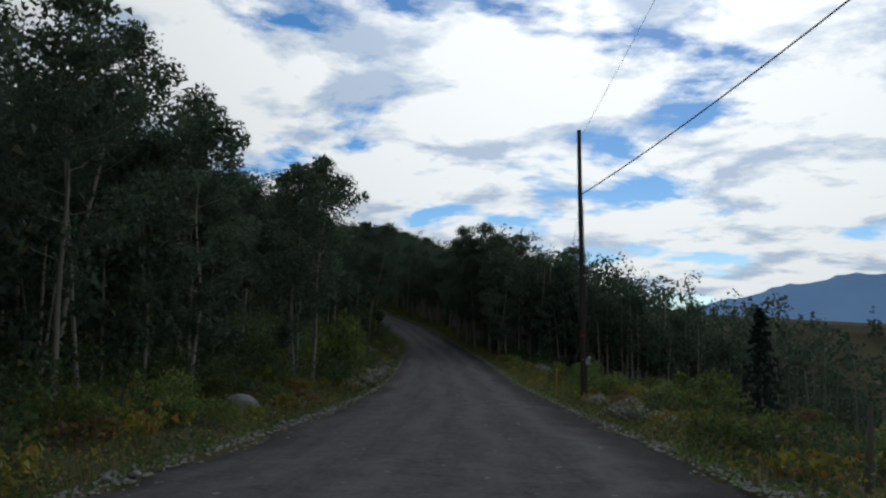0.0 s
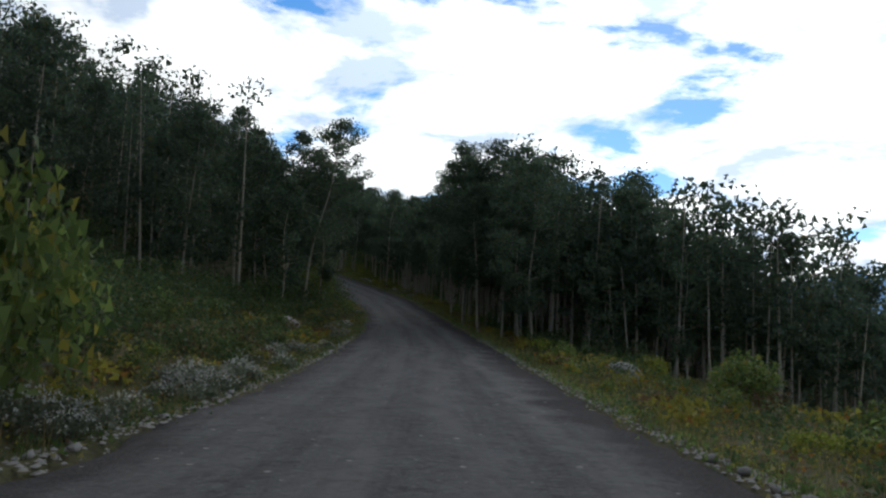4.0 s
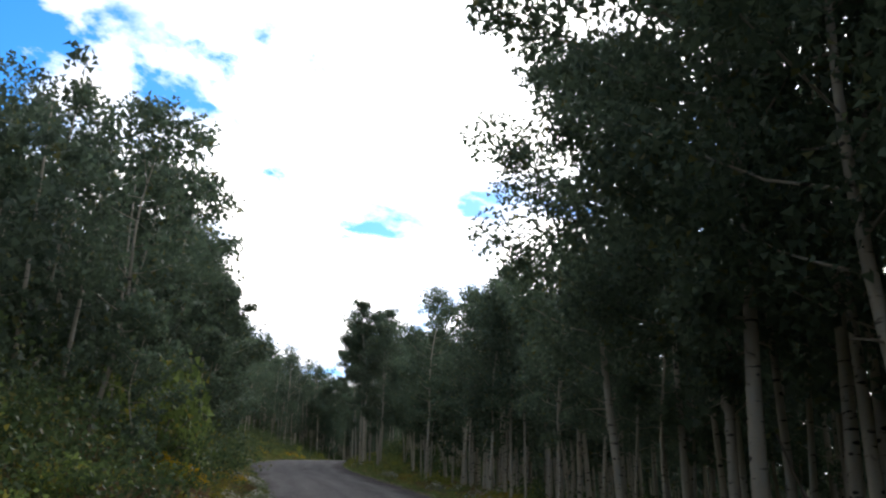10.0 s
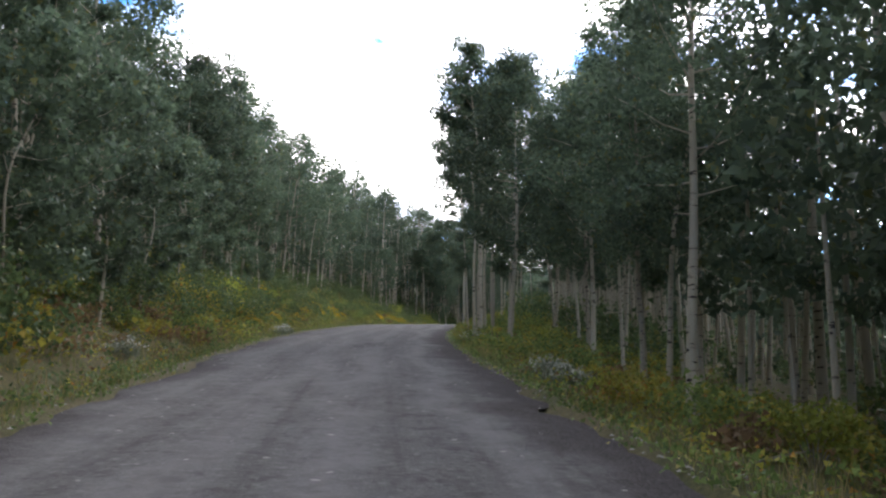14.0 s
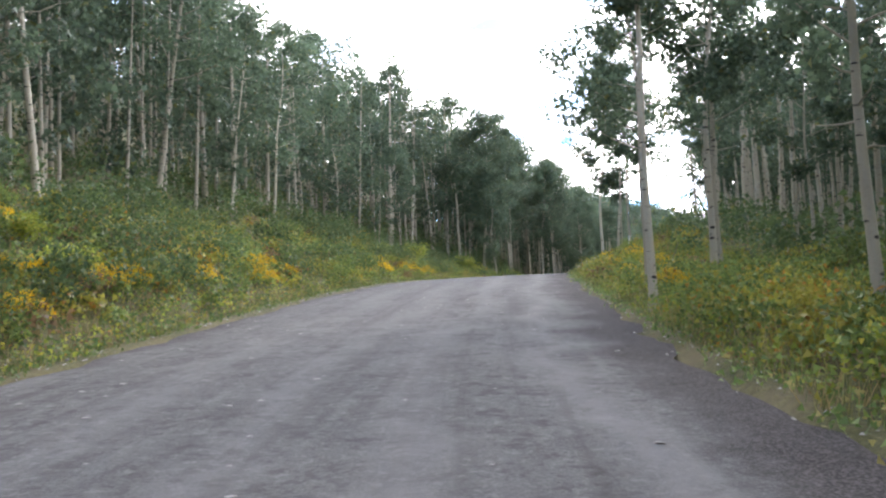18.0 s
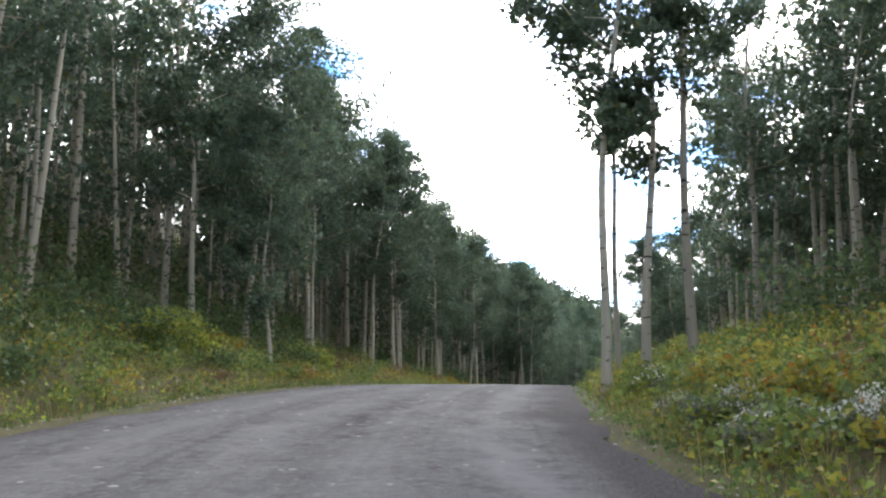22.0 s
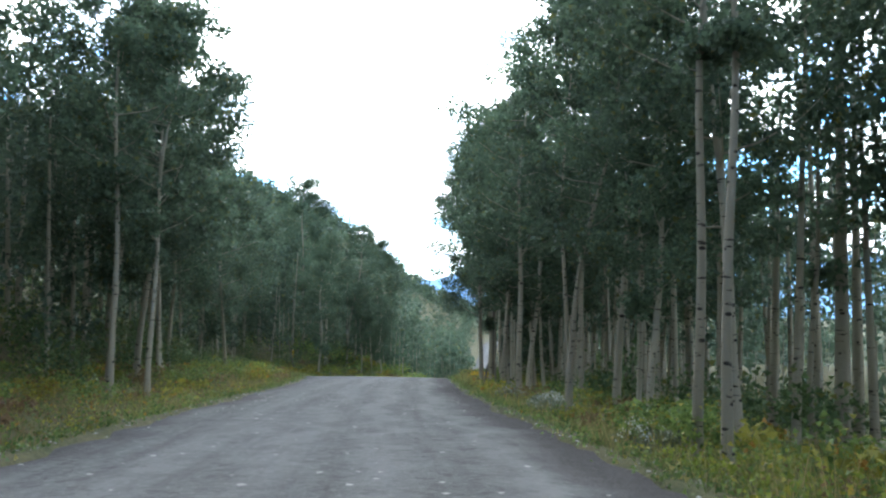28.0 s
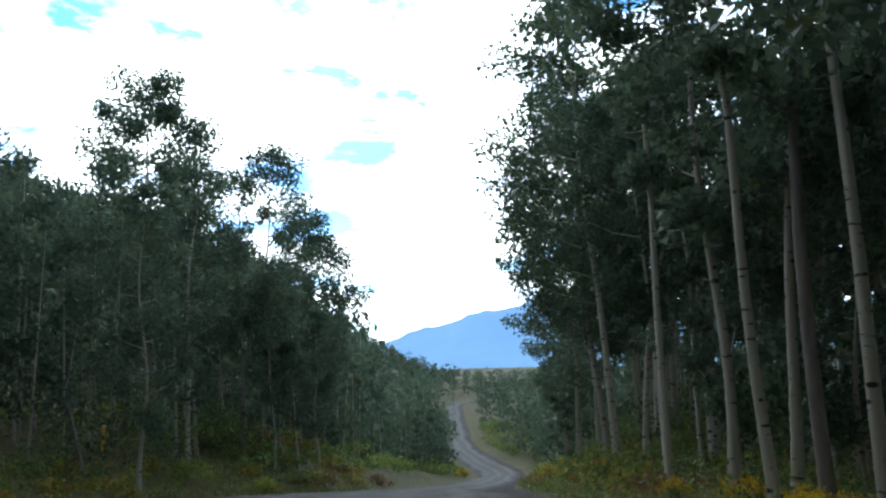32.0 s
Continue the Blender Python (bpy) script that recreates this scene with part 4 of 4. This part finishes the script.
POLE_S, POLE_D, POLE_H = 56.7, -4.9, 11.3
px, py = (float(v) for v in road_xy(POLE_S, POLE_D))
pz = float(ground_z(POLE_S, POLE_D))
pole = base("utility_pole", "dark tarred wooden utility pole beside the road", "pole")
pole.matrix_basis = pose(px, py, pz, 0, -0.6, 0)
h = np.linspace(-0.3, POLE_H, 12)
v, f = tube(np.column_stack([np.sin(h * 0.5) * 0.01, h * 0, h]), 0.125 - 0.045 * h / POLE_H, 14)
part("pole_shaft", mesh_of("pole_shaft", v, f, POLE_WOOD, True), pole)
v, f = tube([(0, 0, POLE_H - 0.02), (0, 0, POLE_H), (0, 0, POLE_H + 0.012)], (0.082, 0.082, 0.01), 14)
part("pole_cap", mesh_of("pole_cap", v, f, STEEL, True), pole)
v, f = tube([(0.14, -0.03, 0.2), (0.135, -0.03, 3), (0.12, -0.03, 6), (0.1, -0.03, 8.2)], (0.014,) * 4, 6)
part("conduit", mesh_of("conduit", v, f, WIRE, True), pole, "black cable running down the pole")
solid("meter_box", box(0.16, 0.12, 0.26), STEEL, pole, (0.17, -0.1, 1.7), "grey metal meter box")
solid("lamp_housing", box(0.1, 0.14, 0.09), WHITE, pole, (0.24, -0.12, 1.86), "small white lamp housing")
solid("reflector", box(0.1, 0.03, 0.1), RED, pole, (-0.02, -0.135, 2.75), "round red reflector")
solid("tag", box(0.07, 0.02, 0.05), YELLOW, pole, (-0.05, -0.13, 1.78), "small yellow tag")


def cable(name, a, b2, sag, radius, label):
    u = np.linspace(0, 1, 40)[:, None]
    a, b2 = np.array(a, float), np.array(b2, float)
    pts = a + (b2 - a) * u - np.array([0, 0, 1.0]) * 4 * sag * u * (1 - u)
    v, f = tube(pts, np.full(40, radius), 6)
    return tagged(new(name, mesh_of(name, v, f, WIRE, True)), label, "cable")


cable("power_cable", (px, py, pz + 8.6), (px + 9.0, py - 60, pz + 16.5), 1.6, 0.022, "black power cable slung from the utility pole")
cable("guy_wire", (px - 0.05, py, pz + 11.0), (px + 2.5, py - 60, pz + 22), 0.8, 0.007, "thin wire running from the pole top")
for k, off in enumerate((0.0, 0.12)):
    cable("stay_wire", (px - 0.05, py, pz + 8.6 - k * 0.5), (px - 1.1 - off, py + 3.2, pz + 0.1), 0.05, 0.006, "thin steel stay wire anchored in the grass")


# ---------------------------------------------------------------- marker posts
def marker(name, label, s, d, tall, mat, wide=0.08):
    x, y = road_xy(s, d)
    root = base(name, label, "marker post")
    root.matrix_basis = pose(float(x), float(y), float(ground_z(s, d)), 1.5, 2, 20)
    solid("post", box(wide, 0.025, tall), mat, root, (0, 0, tall / 2 - 0.05))
    solid("cap", box(wide * 1.15, 0.035, 0.05), WHITE if mat != WHITE else STEEL, root, (0, 0, tall - 0.05))


marker("marker_post", "thin yellow plastic utility marker in the grass", 63.5, -4.6, 1.3, YELLOW)


# ---------------------------------------------------------------- low weeds
def weeds(name, label, mat, s, d, tall, leaf, seed, per=7):
    r = np.random.default_rng(seed)
    x, y = road_xy(s, d)
    foot = np.repeat(np.stack([x, y, ground_z(s, d)], -1), per, 0)
    spread = r.normal(0, 1, foot.shape) * np.array([0.13, 0.13, 0])
    spread[:, 2] = np.repeat(tall * r.uniform(0.4, 1.3, len(s)), per) * r.uniform(0.0, 1, len(foot)) ** 0.8
    tagged(new(name, mesh_of(name, *leaves(foot + spread, leaf, r, -0.5), mat)), label, "weeds", kind="stuff")


r = np.random.default_rng(64)
for leftward, words in ((True, "covering the uphill bank"), (False, "covering the downhill verge")):
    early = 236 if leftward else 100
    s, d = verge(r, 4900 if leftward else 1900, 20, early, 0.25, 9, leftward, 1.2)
    # up to this station the weeds carry shade as a darker leaf colour
    weeds("shaded_weeds", "low green weeds, colour darkened for shade, " + words, SHRUB_DARK, s, d, 0.34, 0.075, 61 + leftward, 10)
    s, d = verge(r, 3100 if leftward else 6100, early, 370, 0.25, 9, leftward, 1.2)
    weeds("weeds", "low green weeds " + words, SHRUB_GREEN, s, d, 0.34, 0.075, 65 + leftward, 10)
    s, d = verge(r, 3600, 20, 370, 0.25, 7, leftward, 1.2)
    weeds("yellowing_weeds", "low yellowing weeds " + words, SHRUB_GOLD, s, d, 0.36, 0.06, 67 + leftward, 10)
    s, d = verge(r, 2400, 20, 370, 0.25, 7, leftward, 1.2)
    weeds("brown_weeds", "dead brown weeds " + words, SHRUB_RUST, s, d, 0.36, 0.06, 69 + leftward, 10)

r = np.random.default_rng(66)
for leftward, words in ((True, "along the uphill road edge"), (False, "along the downhill road edge")):
    s, d = verge(r, 4200, 20, 352, -0.12, 0.9, leftward, 1.0)
    weeds("edge_weeds", "short green weeds " + words, GRASS_GREEN, s, d, 0.16, 0.065, 75 + leftward, 6)
    s, d = verge(r, 1100 if leftward else 2600, 174, 300, 0.2, 3.0, leftward, 1.0)
    weeds("lime_weeds", "bright yellow-green weeds " + words, SHRUB_LIME, s, d, 0.45, 0.065, 77 + leftward, 10)


# ---------------------------------------------------------------- stones
def stone_mesh(seed, flat=0.6):
    r = np.random.default_rng(seed)
    bm = bmesh.new()
    bmesh.ops.create_icosphere(bm, subdivisions=2, radius=0.5)
    push = r.normal(0, 1, (6, 3))
    for v in bm.verts:
        n = v.co.normalized()
        k = 1 + 0.16 * sum(math.sin(2.2 * (n.x * p[0] + n.y * p[1] + n.z * p[2]) + p[0]) for p in push) / 3
        v.co = Vector((n.x * 0.5 * k, n.y * 0.42 * k, n.z * 0.5 * flat * k))
    me = bpy.data.meshes.new("stone")
    bm.to_mesh(me)
    bm.free()
    me.materials.append(STONE)
    return me


STONES = [stone_mesh(81 + k) for k in range(5)]


def stone(name, label, s, d, size, which=0, turn=0.0, sink=0.3):
    x, y = road_xy(s, d)
    ob = tagged(new(name, STONES[which % 5]), label, "stone", "verge stones" if name == "stone" else "")
    ob.matrix_basis = pose(float(x), float(y), float(ground_z(s, d)) + size * (0.3 - sink * 0.5), 0, 6, turn) @ Matrix.Diagonal((size, size, size, 1))


for s, d, size, turn in ((86.5, -6.8, 1.4, 20), (97.6, 6.8, 1.35, 60), (94.6, 6.3, 0.7, 10), (95.4, 5.8, 0.5, 80), (106, 7.8, 0.9, 130), (45.6, 6.3, 0.95, 40), (188.4, 5.9, 0.45, 15), (189.2, 6.0, 0.35, 70)):
    stone("boulder", "rounded grey boulder half buried in the grass", s, d, size, int(turn), turn)
r = np.random.default_rng(83)
for k in range(240):
    leftward = k % 5 > 1
    s = r.uniform(24, 100) if k < 180 else r.uniform(100, 340)
    u = r.uniform(-0.1, 0.9)
    d = float(along(SEC[0], s) + u if leftward else -along(SEC[1], s) - u)
    stone("stone", "pale rough stone on the road edge", s, d, r.uniform(0.1, 0.3) * (0.7 if s < 100 else 0.5), k, r.uniform(0, 360), 0.1)


def pebbles(name, label, mat, s, d, z, size, seed, flat):
    """Many small faceted stones."""
    r = np.random.default_rng(seed)
    x, y = road_xy(s, d)
    n = len(s)
    shape = np.array([(1, 0, 0), (0.2, 0.9, 0.1), (-0.9, 0.3, 0), (-0.4, -0.8, 0), (0.5, -0.7, 0.05), (0, 0.05, flat)], float)
    tri = np.array([(0, 1, 5), (1, 2, 5), (2, 3, 5), (3, 4, 5), (4, 0, 5)])
    a = r.uniform(0, 2 * np.pi, n)
    k = size * r.uniform(0.4, 1.4, n)
    c, q = np.cos(a), np.sin(a)
    v = np.stack([shape[None, :, 0] * c[:, None] - shape[None, :, 1] * q[:, None], shape[None, :, 0] * q[:, None] + shape[None, :, 1] * c[:, None],
                  np.repeat(shape[None, :, 2], n, 0)], -1) * k[:, None, None] + np.stack([x, y, z], -1)[:, None]
    f = (np.arange(n)[:, None, None] * 6 + tri[None]).reshape(-1, 3)
    tagged(new(name, mesh_of(name, v.reshape(-1, 3), f, mat)), label, "gravel", kind="stuff")


r = np.random.default_rng(84)
s = r.uniform(22, 345, 1500)
d = -along(SEC[1], s) + r.uniform(0.1, 0.95, 1500) * (along(SEC[0], s) + along(SEC[1], s))
pebbles("road_chips", "pale stone chips pressed into the road", STONE, s, d, road_z(s, d) + 0.004, 0.045, 85, 0.2)
for leftward in (True, False):
    s = r.uniform(22, 345, 2600)
    u = r.normal(0.0, 0.32, 2600)
    d = np.where(leftward, along(SEC[0], s) + u, -along(SEC[1], s) - u)
    pebbles("edge_gravel", "loose gravel along the road edge", STONE, s, d, np.maximum(ground_z(s, d), road_z(s, d) - 0.05) + 0.0, 0.03, 86 + leftward, 0.6)


r = np.random.default_rng(89)
for leftward, words in ((True, "uphill"), (False, "downhill")):
    s = r.uniform(22, 104, 2600)
    u = np.abs(r.normal(0.0, 0.42, 2600)) - 0.15
    d = np.where(leftward, along(SEC[0], s) + u, -along(SEC[1], s) - u)
    pebbles("berm_gravel", "pale coarse gravel thrown up along the " + words + " road edge", STONE, s, d, np.maximum(ground_z(s, d), road_z(s, d) - 0.05), 0.05, 91 + leftward, 0.55)


# ---------------------------------------------------------------- flowering plants
def flower_parts(seed, wide, tall, petals, count, leaf_mat):
    r = np.random.default_rng(seed)
    spots = bush_spots(r, 360, wide, tall * 0.85)
    stems = []
    for _ in range(10):
        tip = spots[r.integers(len(spots))]
        u = np.linspace(0, 1, 3)[:, None]
        stems.append(tube(u * tip + np.array([0, 0, -0.05]), 0.008 * (1 - 0.6 * u[:, 0]), 3))
    a = r.uniform(0, 2 * np.pi, count)
    q = r.uniform(0, 1, count) ** 0.6 * wide * 0.6
    top = tall * (1.0 - 0.45 * (q / (wide * 0.6)) ** 2) * r.uniform(0.75, 1.1, count)
    heads = np.column_stack([np.cos(a) * q, np.sin(a) * q, top])
    heads = np.repeat(heads, 4, 0) + r.normal(0, 0.025, (count * 4, 3))
    return (mesh_of("stem", *joined(stems), TWIG, True), mesh_of("foliage", *leaves(spots, 0.085, r, -0.4), leaf_mat),
            mesh_of("blossom", *leaves(heads, 0.042 if petals == PETAL_YELLOW else 0.04, r, -0.5), petals))


SAGE = leaf_material("sage_leaf", (0.12, 0.14, 0.09), (0.24, 0.26, 0.19), (0.3, 0.3, 0.22), 0.1)
FLOWERS = {"yellow": [flower_parts(91 + k, 1.0, 0.75, PETAL_YELLOW, 170, SHRUB_GREEN) for k in range(2)],
           "white": [flower_parts(95 + k, 1.0, 0.6, PETAL_WHITE, 55, SAGE) for k in range(2)]}
FLOWER_LABELS = {"yellow": "bushy plant covered in bright yellow flowers", "white": "grey-green plant with small white flower heads"}


def flower(tone, s, d, size, which=0, turn=0.0):
    x, y = road_xy(s, d)
    root = base(tone + "_flower", FLOWER_LABELS[tone], "flower", tone + " verge flowers")
    for name, me in zip(("stem", "foliage", "blossom"), FLOWERS[tone][which % 2]):
        part(name, me, root)
    root.matrix_basis = pose(float(x), float(y), float(ground_z(s, d)), 0, 0, turn) @ Matrix.Diagonal((size, size, size, 1))


# station from, to, offset beyond the edge from, to, left side, how many
YELLOW_BEDS = [("yellow", 212, 217, 0.9, 2.2, 1, 7), ("yellow", 224, 238, 0.8, 2.2, 1, 12), ("yellow", 219, 231, 1.4, 3.4, 0, 12), ("yellow", 184, 212, 1.0, 5, 1, 12),
               ("yellow", 205, 220, 1.2, 3.2, 0, 12), ("yellow", 338, 350, 0.8, 2.5, 0, 6), ("yellow", 424, 440, 0.8, 2.5, 1, 8), ("yellow", 262, 276, 1.2, 3.5, 0, 12),
               ("yellow", 283, 300, 0.8, 3, 1, 9), ("yellow", 128, 160, 1.0, 4, 1, 8)]
WHITE_BEDS = [("white", 222, 232, 0.8, 1.8, 0, 8), ("white", 62, 92, 0.3, 1.2, 1, 34), ("white", 98, 108, 0.5, 1.6, 1, 8), ("white", 42, 56, 0.6, 2.2, 0, 10),
              ("white", 179.5, 183.5, 0.4, 1.4, 0, 8), ("white", 187, 190, 0.1, 0.5, 1, 6), ("white", 230, 245, 0.5, 2.2, 0, 18), ("white", 255, 268, 0.5, 1.6, 0, 18),
              ("white", 120, 165, 0.3, 1.3, 1, 16), ("white", 140, 165, 0.6, 1.6, 0, 9), ("white", 290, 320, 0.6, 1.6, 0, 6)]
r = np.random.default_rng(97)
for tone, s0, s1, u0, u1, leftward, count in YELLOW_BEDS + WHITE_BEDS:
    for k in range(count):
        s, u = r.uniform(s0, s1), r.uniform(u0, u1)
        flower(tone, s, float(along(SEC[0], s) + u if leftward else -along(SEC[1], s) - u), r.uniform(0.55, 1.0), k, r.uniform(0, 360))

# ---------------------------------------------------------------- standout shrubs
LOWER_SHRUBS = [("green", 60, -6.6, 1.1, 1.0, 0, ""), ("green", 63, -6.0, 1.2, 1.1, 50, ""), ("green", 66.8, 6.2, 1.7, 1.8, 30, ""), ("green", 69, 6.9, 1.5, 1.6, 100, ""),
                ("green", 80, -8.6, 1.3, 0.9, 10, "large dark green willow bush beside the road"), ("green", 82.5, -9.8, 1.3, 1.0, 80, "large dark green willow bush beside the road"), ("green", 116, 7.2, 1.3, 1.2, 0, ""), ("green", 118, 6.6, 1.5, 1.3, 30, ""),
                ("green", 131, 6.3, 1.7, 1.5, 60, ""), ("gold", 134, 6.6, 1.5, 1.5, 20, ""), ("rust", 150, 6.7, 1.3, 1.4, 90, ""), ("rust", 152, 6.5, 1.4, 1.4, 10, ""),
                ("green", 154, 8.4, 1.6, 1.9, 40, ""), ("gold", 156.4, 7.4, 1.5, 1.9, 50, "tall shrub with orange and yellow autumn leaves"), ("gold", 157.2, 8.2, 1.3, 1.9, 130, "tall shrub with orange and yellow autumn leaves"), ("gold", 176, 7.5, 1.4, 1.2, 20, "")]
MEADOW_SHRUBS = [("rust", 42 + 1.9 * k, -5.6 - (k * 7 % 5) * 0.9, 0.9 + 0.1 * (k % 3), 0.7, 40 * k, "") for k in range(14)]
MEADOW_SHRUBS += [("green", 55 + 4.1 * k, -9.5 - (k * 3 % 4) * 1.7, 1.5, 0.9, 70 * k, "rounded dark green willow bush in the meadow") for k in range(7)]
MIDDLE_SHRUBS = [("gold", 179, 9.2, 1.5, 1.3, 60, ""), ("gold", 181, 8.4, 1.2, 1.0, 10, ""), ("lime", 185, 7.9, 1.2, 1.0, 150, ""), ("lime", 186, 8.6, 1.5, 1.1, 10, ""),
                 ("lime", 187.6, 9.6, 1.5, 1.1, 80, ""), ("lime", 191, 9.0, 1.3, 1.0, 30, ""), ("gold", 195, 9.6, 1.2, 1.0, 60, ""), ("green", 206, -5.2, 0.8, 0.9, 45, ""),
                 ("green", 209, -5.0, 0.8, 0.9, 0, ""), ("green", 211, -5.4, 0.8, 0.9, 100, ""), ("rust", 212.5, -5.9, 0.8, 1.3, 10, ""), ("green", 217, -4.8, 0.7, 0.8, 20, ""),
                 ("green", 240, -4.4, 0.8, 0.9, 70, ""), ("lime", 242, 9.4, 1.3, 1.1, 20, ""), ("gold", 243, -4.2, 0.75, 0.9, 10, ""), ("green", 245, -3.6, 0.7, 0.8, 30, "")]
UPPER_SHRUBS = [("gold", 247.5, -4.6, 0.85, 1.0, 0, ""), ("lime", 252, 9.0, 1.4, 1.1, 90, ""), ("gold", 256, 9.4, 1.2, 1.0, 10, ""), ("lime", 258, -6.2, 0.9, 0.9, 40, ""),
                ("lime", 260, -5.0, 0.8, 0.8, 40, ""), ("lime", 262, 8.6, 1.2, 1.0, 70, ""), ("rust", 262, -6.4, 0.9, 1.0, 0, ""), ("rust", 264, -7.0, 0.9, 1.0, 90, ""),
                ("green", 301, -4.9, 1.0, 0.8, 0, ""), ("green", 302.5, -4.9, 0.9, 0.8, 60, "")]
for tone, s, d, size, tall, turn, label in MEADOW_SHRUBS + LOWER_SHRUBS + MIDDLE_SHRUBS + UPPER_SHRUBS:
    bush(tone, s, d, size, tall, turn, int(turn), label)

r = np.random.default_rng(98)
rows = [*zip(*verge(r, 700, 168, 272, 0.75, 5.5, False)), *zip(*verge(r, 420, 170, 266, 0.6, 6.5, True))]
brush("tall_weeds", "tall green and yellow weeds crowding the bank", SHRUB_GREEN, rows, 117, 0.085, 99, 0.9, 0.75)
rows = [*zip(*verge(r, 380, 168, 272, 0.9, 5.5, False)), *zip(*verge(r, 130, 166, 266, 0.6, 6.5, True))]
brush("golden_weeds", "tall yellowing weeds crowding the bank", SHRUB_GOLD, rows, 108, 0.08, 100, 0.8, 0.7)

# ---------------------------------------------------------------- dead wood and posts
def limb(name, label, s, d, length, lean, turn, radius, rise=0.0):
    x, y = road_xy(s, d)
    u = np.linspace(0, 1, 7)
    pts = np.column_stack([u * length * math.sin(radians(lean)), 0.05 * np.sin(u * 5) * length * 0.2, u * length * math.cos(radians(lean)) + rise - 0.05])
    v, f = tube(pts, radius * (1 - 0.6 * u), 6)
    ob = tagged(new(name, mesh_of(name, v, f, DEADWOOD, True)), label, "dead branch")
    ob.matrix_basis = pose(float(x), float(y), float(ground_z(s, d)), 0, 0, turn)


for s, d, length, lean, turn in ((204.3, -3.1, 0.9, 84, 20), (204.0, -3.3, 0.7, 80, 70), (153.3, -3.9, 1.1, 80, 30), (297.8, -4.2, 1.0, 82, 200), (117, -5.0, 2.6, 50, 100), (119, -5.6, 3.0, 40, 230), (121, -6.2, 2.4, 35, 40), (213, -5.2, 1.4, 20, 0)):
    limb("fallen_branch", "bleached dead branch lying by the road", s, d, length, lean, turn, 0.035)
def snag(s, d, length, lean, turn, radius):
    x, y = road_xy(s, d)
    root = base("dead_snag", "dark dead tree stem standing among the aspens", "dead tree")
    u = np.linspace(0, 1, 9)
    line = np.column_stack([u * length * math.sin(radians(lean)), 0.01 * length * np.sin(u * 5), u * length * math.cos(radians(lean)) - 0.05])
    part("stem", mesh_of("stem", *tube(line, radius * (1 - 0.55 * u), 8), DEADWOOD, True), root)
    for k in range(6 if length > 5 else 2):
        g = 0.45 + 0.5 * k / (6 if length > 5 else 2)
        foot = np.array([np.interp(g, u, line[:, c]) for c in range(3)])
        v = np.linspace(0, 1, 4)[:, None]
        reach = (0.12 * length if length > 5 else 0.3) * (1 - 0.5 * g)
        out = np.array([math.cos(k * 2.4), math.sin(k * 2.4), 0.35])
        part("broken_branch", mesh_of("broken_branch", *tube(foot + out * v * reach, radius * 0.3 * (1 - 0.6 * v[:, 0]), 5), DEADWOOD, True), root)
    root.matrix_basis = pose(float(x), float(y), float(ground_z(s, d)), 0, 0, turn)


for s, d, length, lean, turn in ((341.2, -5.9, 11, 3, 40), (254.5, -5.6, 1.9, 4, 90), (356, 10, 2.6, 14, 160), (362, 12, 2.2, 18, 20), (330, -4.7, 1.3, 8, 0), (331.5, -5.4, 1.5, 6, 80)):
    snag(s, d, length, lean, turn, 0.11 if length > 5 else 0.08)
marker("marker_post", "white plastic marker post in the weeds", 233.6, -5.3, 1.2, WHITE, 0.06)
marker("marker_post", "yellow plastic utility marker by the turnout", 360.5, 11.7, 1.2, YELLOW, 0.13)
limb("fence_post", "weathered wooden fence post in the meadow", 33.0, -5.4, 1.2, 2, 0, 0.07)
limb("fence_post", "weathered wooden fence post in the meadow", 34.5, -7.2, 1.1, 3, 60, 0.06)


# ---------------------------------------------------------------- spruces in the meadow
def spruce(s, d, tall, seed):
    r = np.random.default_rng(seed)
    x, y = road_xy(s, d)
    root = base("spruce_tree", "small dark green spruce standing in the meadow", "tree")
    h = np.linspace(-0.1, tall, 6)
    part("trunk", mesh_of("trunk", *tube(np.column_stack([h * 0, h * 0, h]), 0.012 * tall * (1.05 - np.clip(h / tall, 0, 1)), 7), TWIG, True), root)
    spots = []
    for k in range(60):
        g = (k + 1) / 62
        ln = tall * 0.26 * (1 - g) + 0.06
        a = k * 2.4
        u = r.uniform(0.1, 1, 34)
        spots.append(np.column_stack([np.cos(a) * u * ln, np.sin(a) * u * ln, tall * (0.08 + 0.92 * g) - 0.3 * u * ln]) + r.normal(0, 0.035, (34, 3)))
    part("crown", mesh_of("crown", *leaves(np.concatenate(spots), 0.11, r, 0.3), NEEDLE), root)
    root.matrix_basis = pose(float(x), float(y), float(ground_z(s, d)))


NEEDLE = leaf_material("spruce_needle", (0.02, 0.035, 0.025), (0.05, 0.075, 0.05), (0.06, 0.08, 0.05), 0.05, 0.1)
spruce(45.8, -8.3, 3.4, 3)
spruce(72, -18, 3.2, 5)
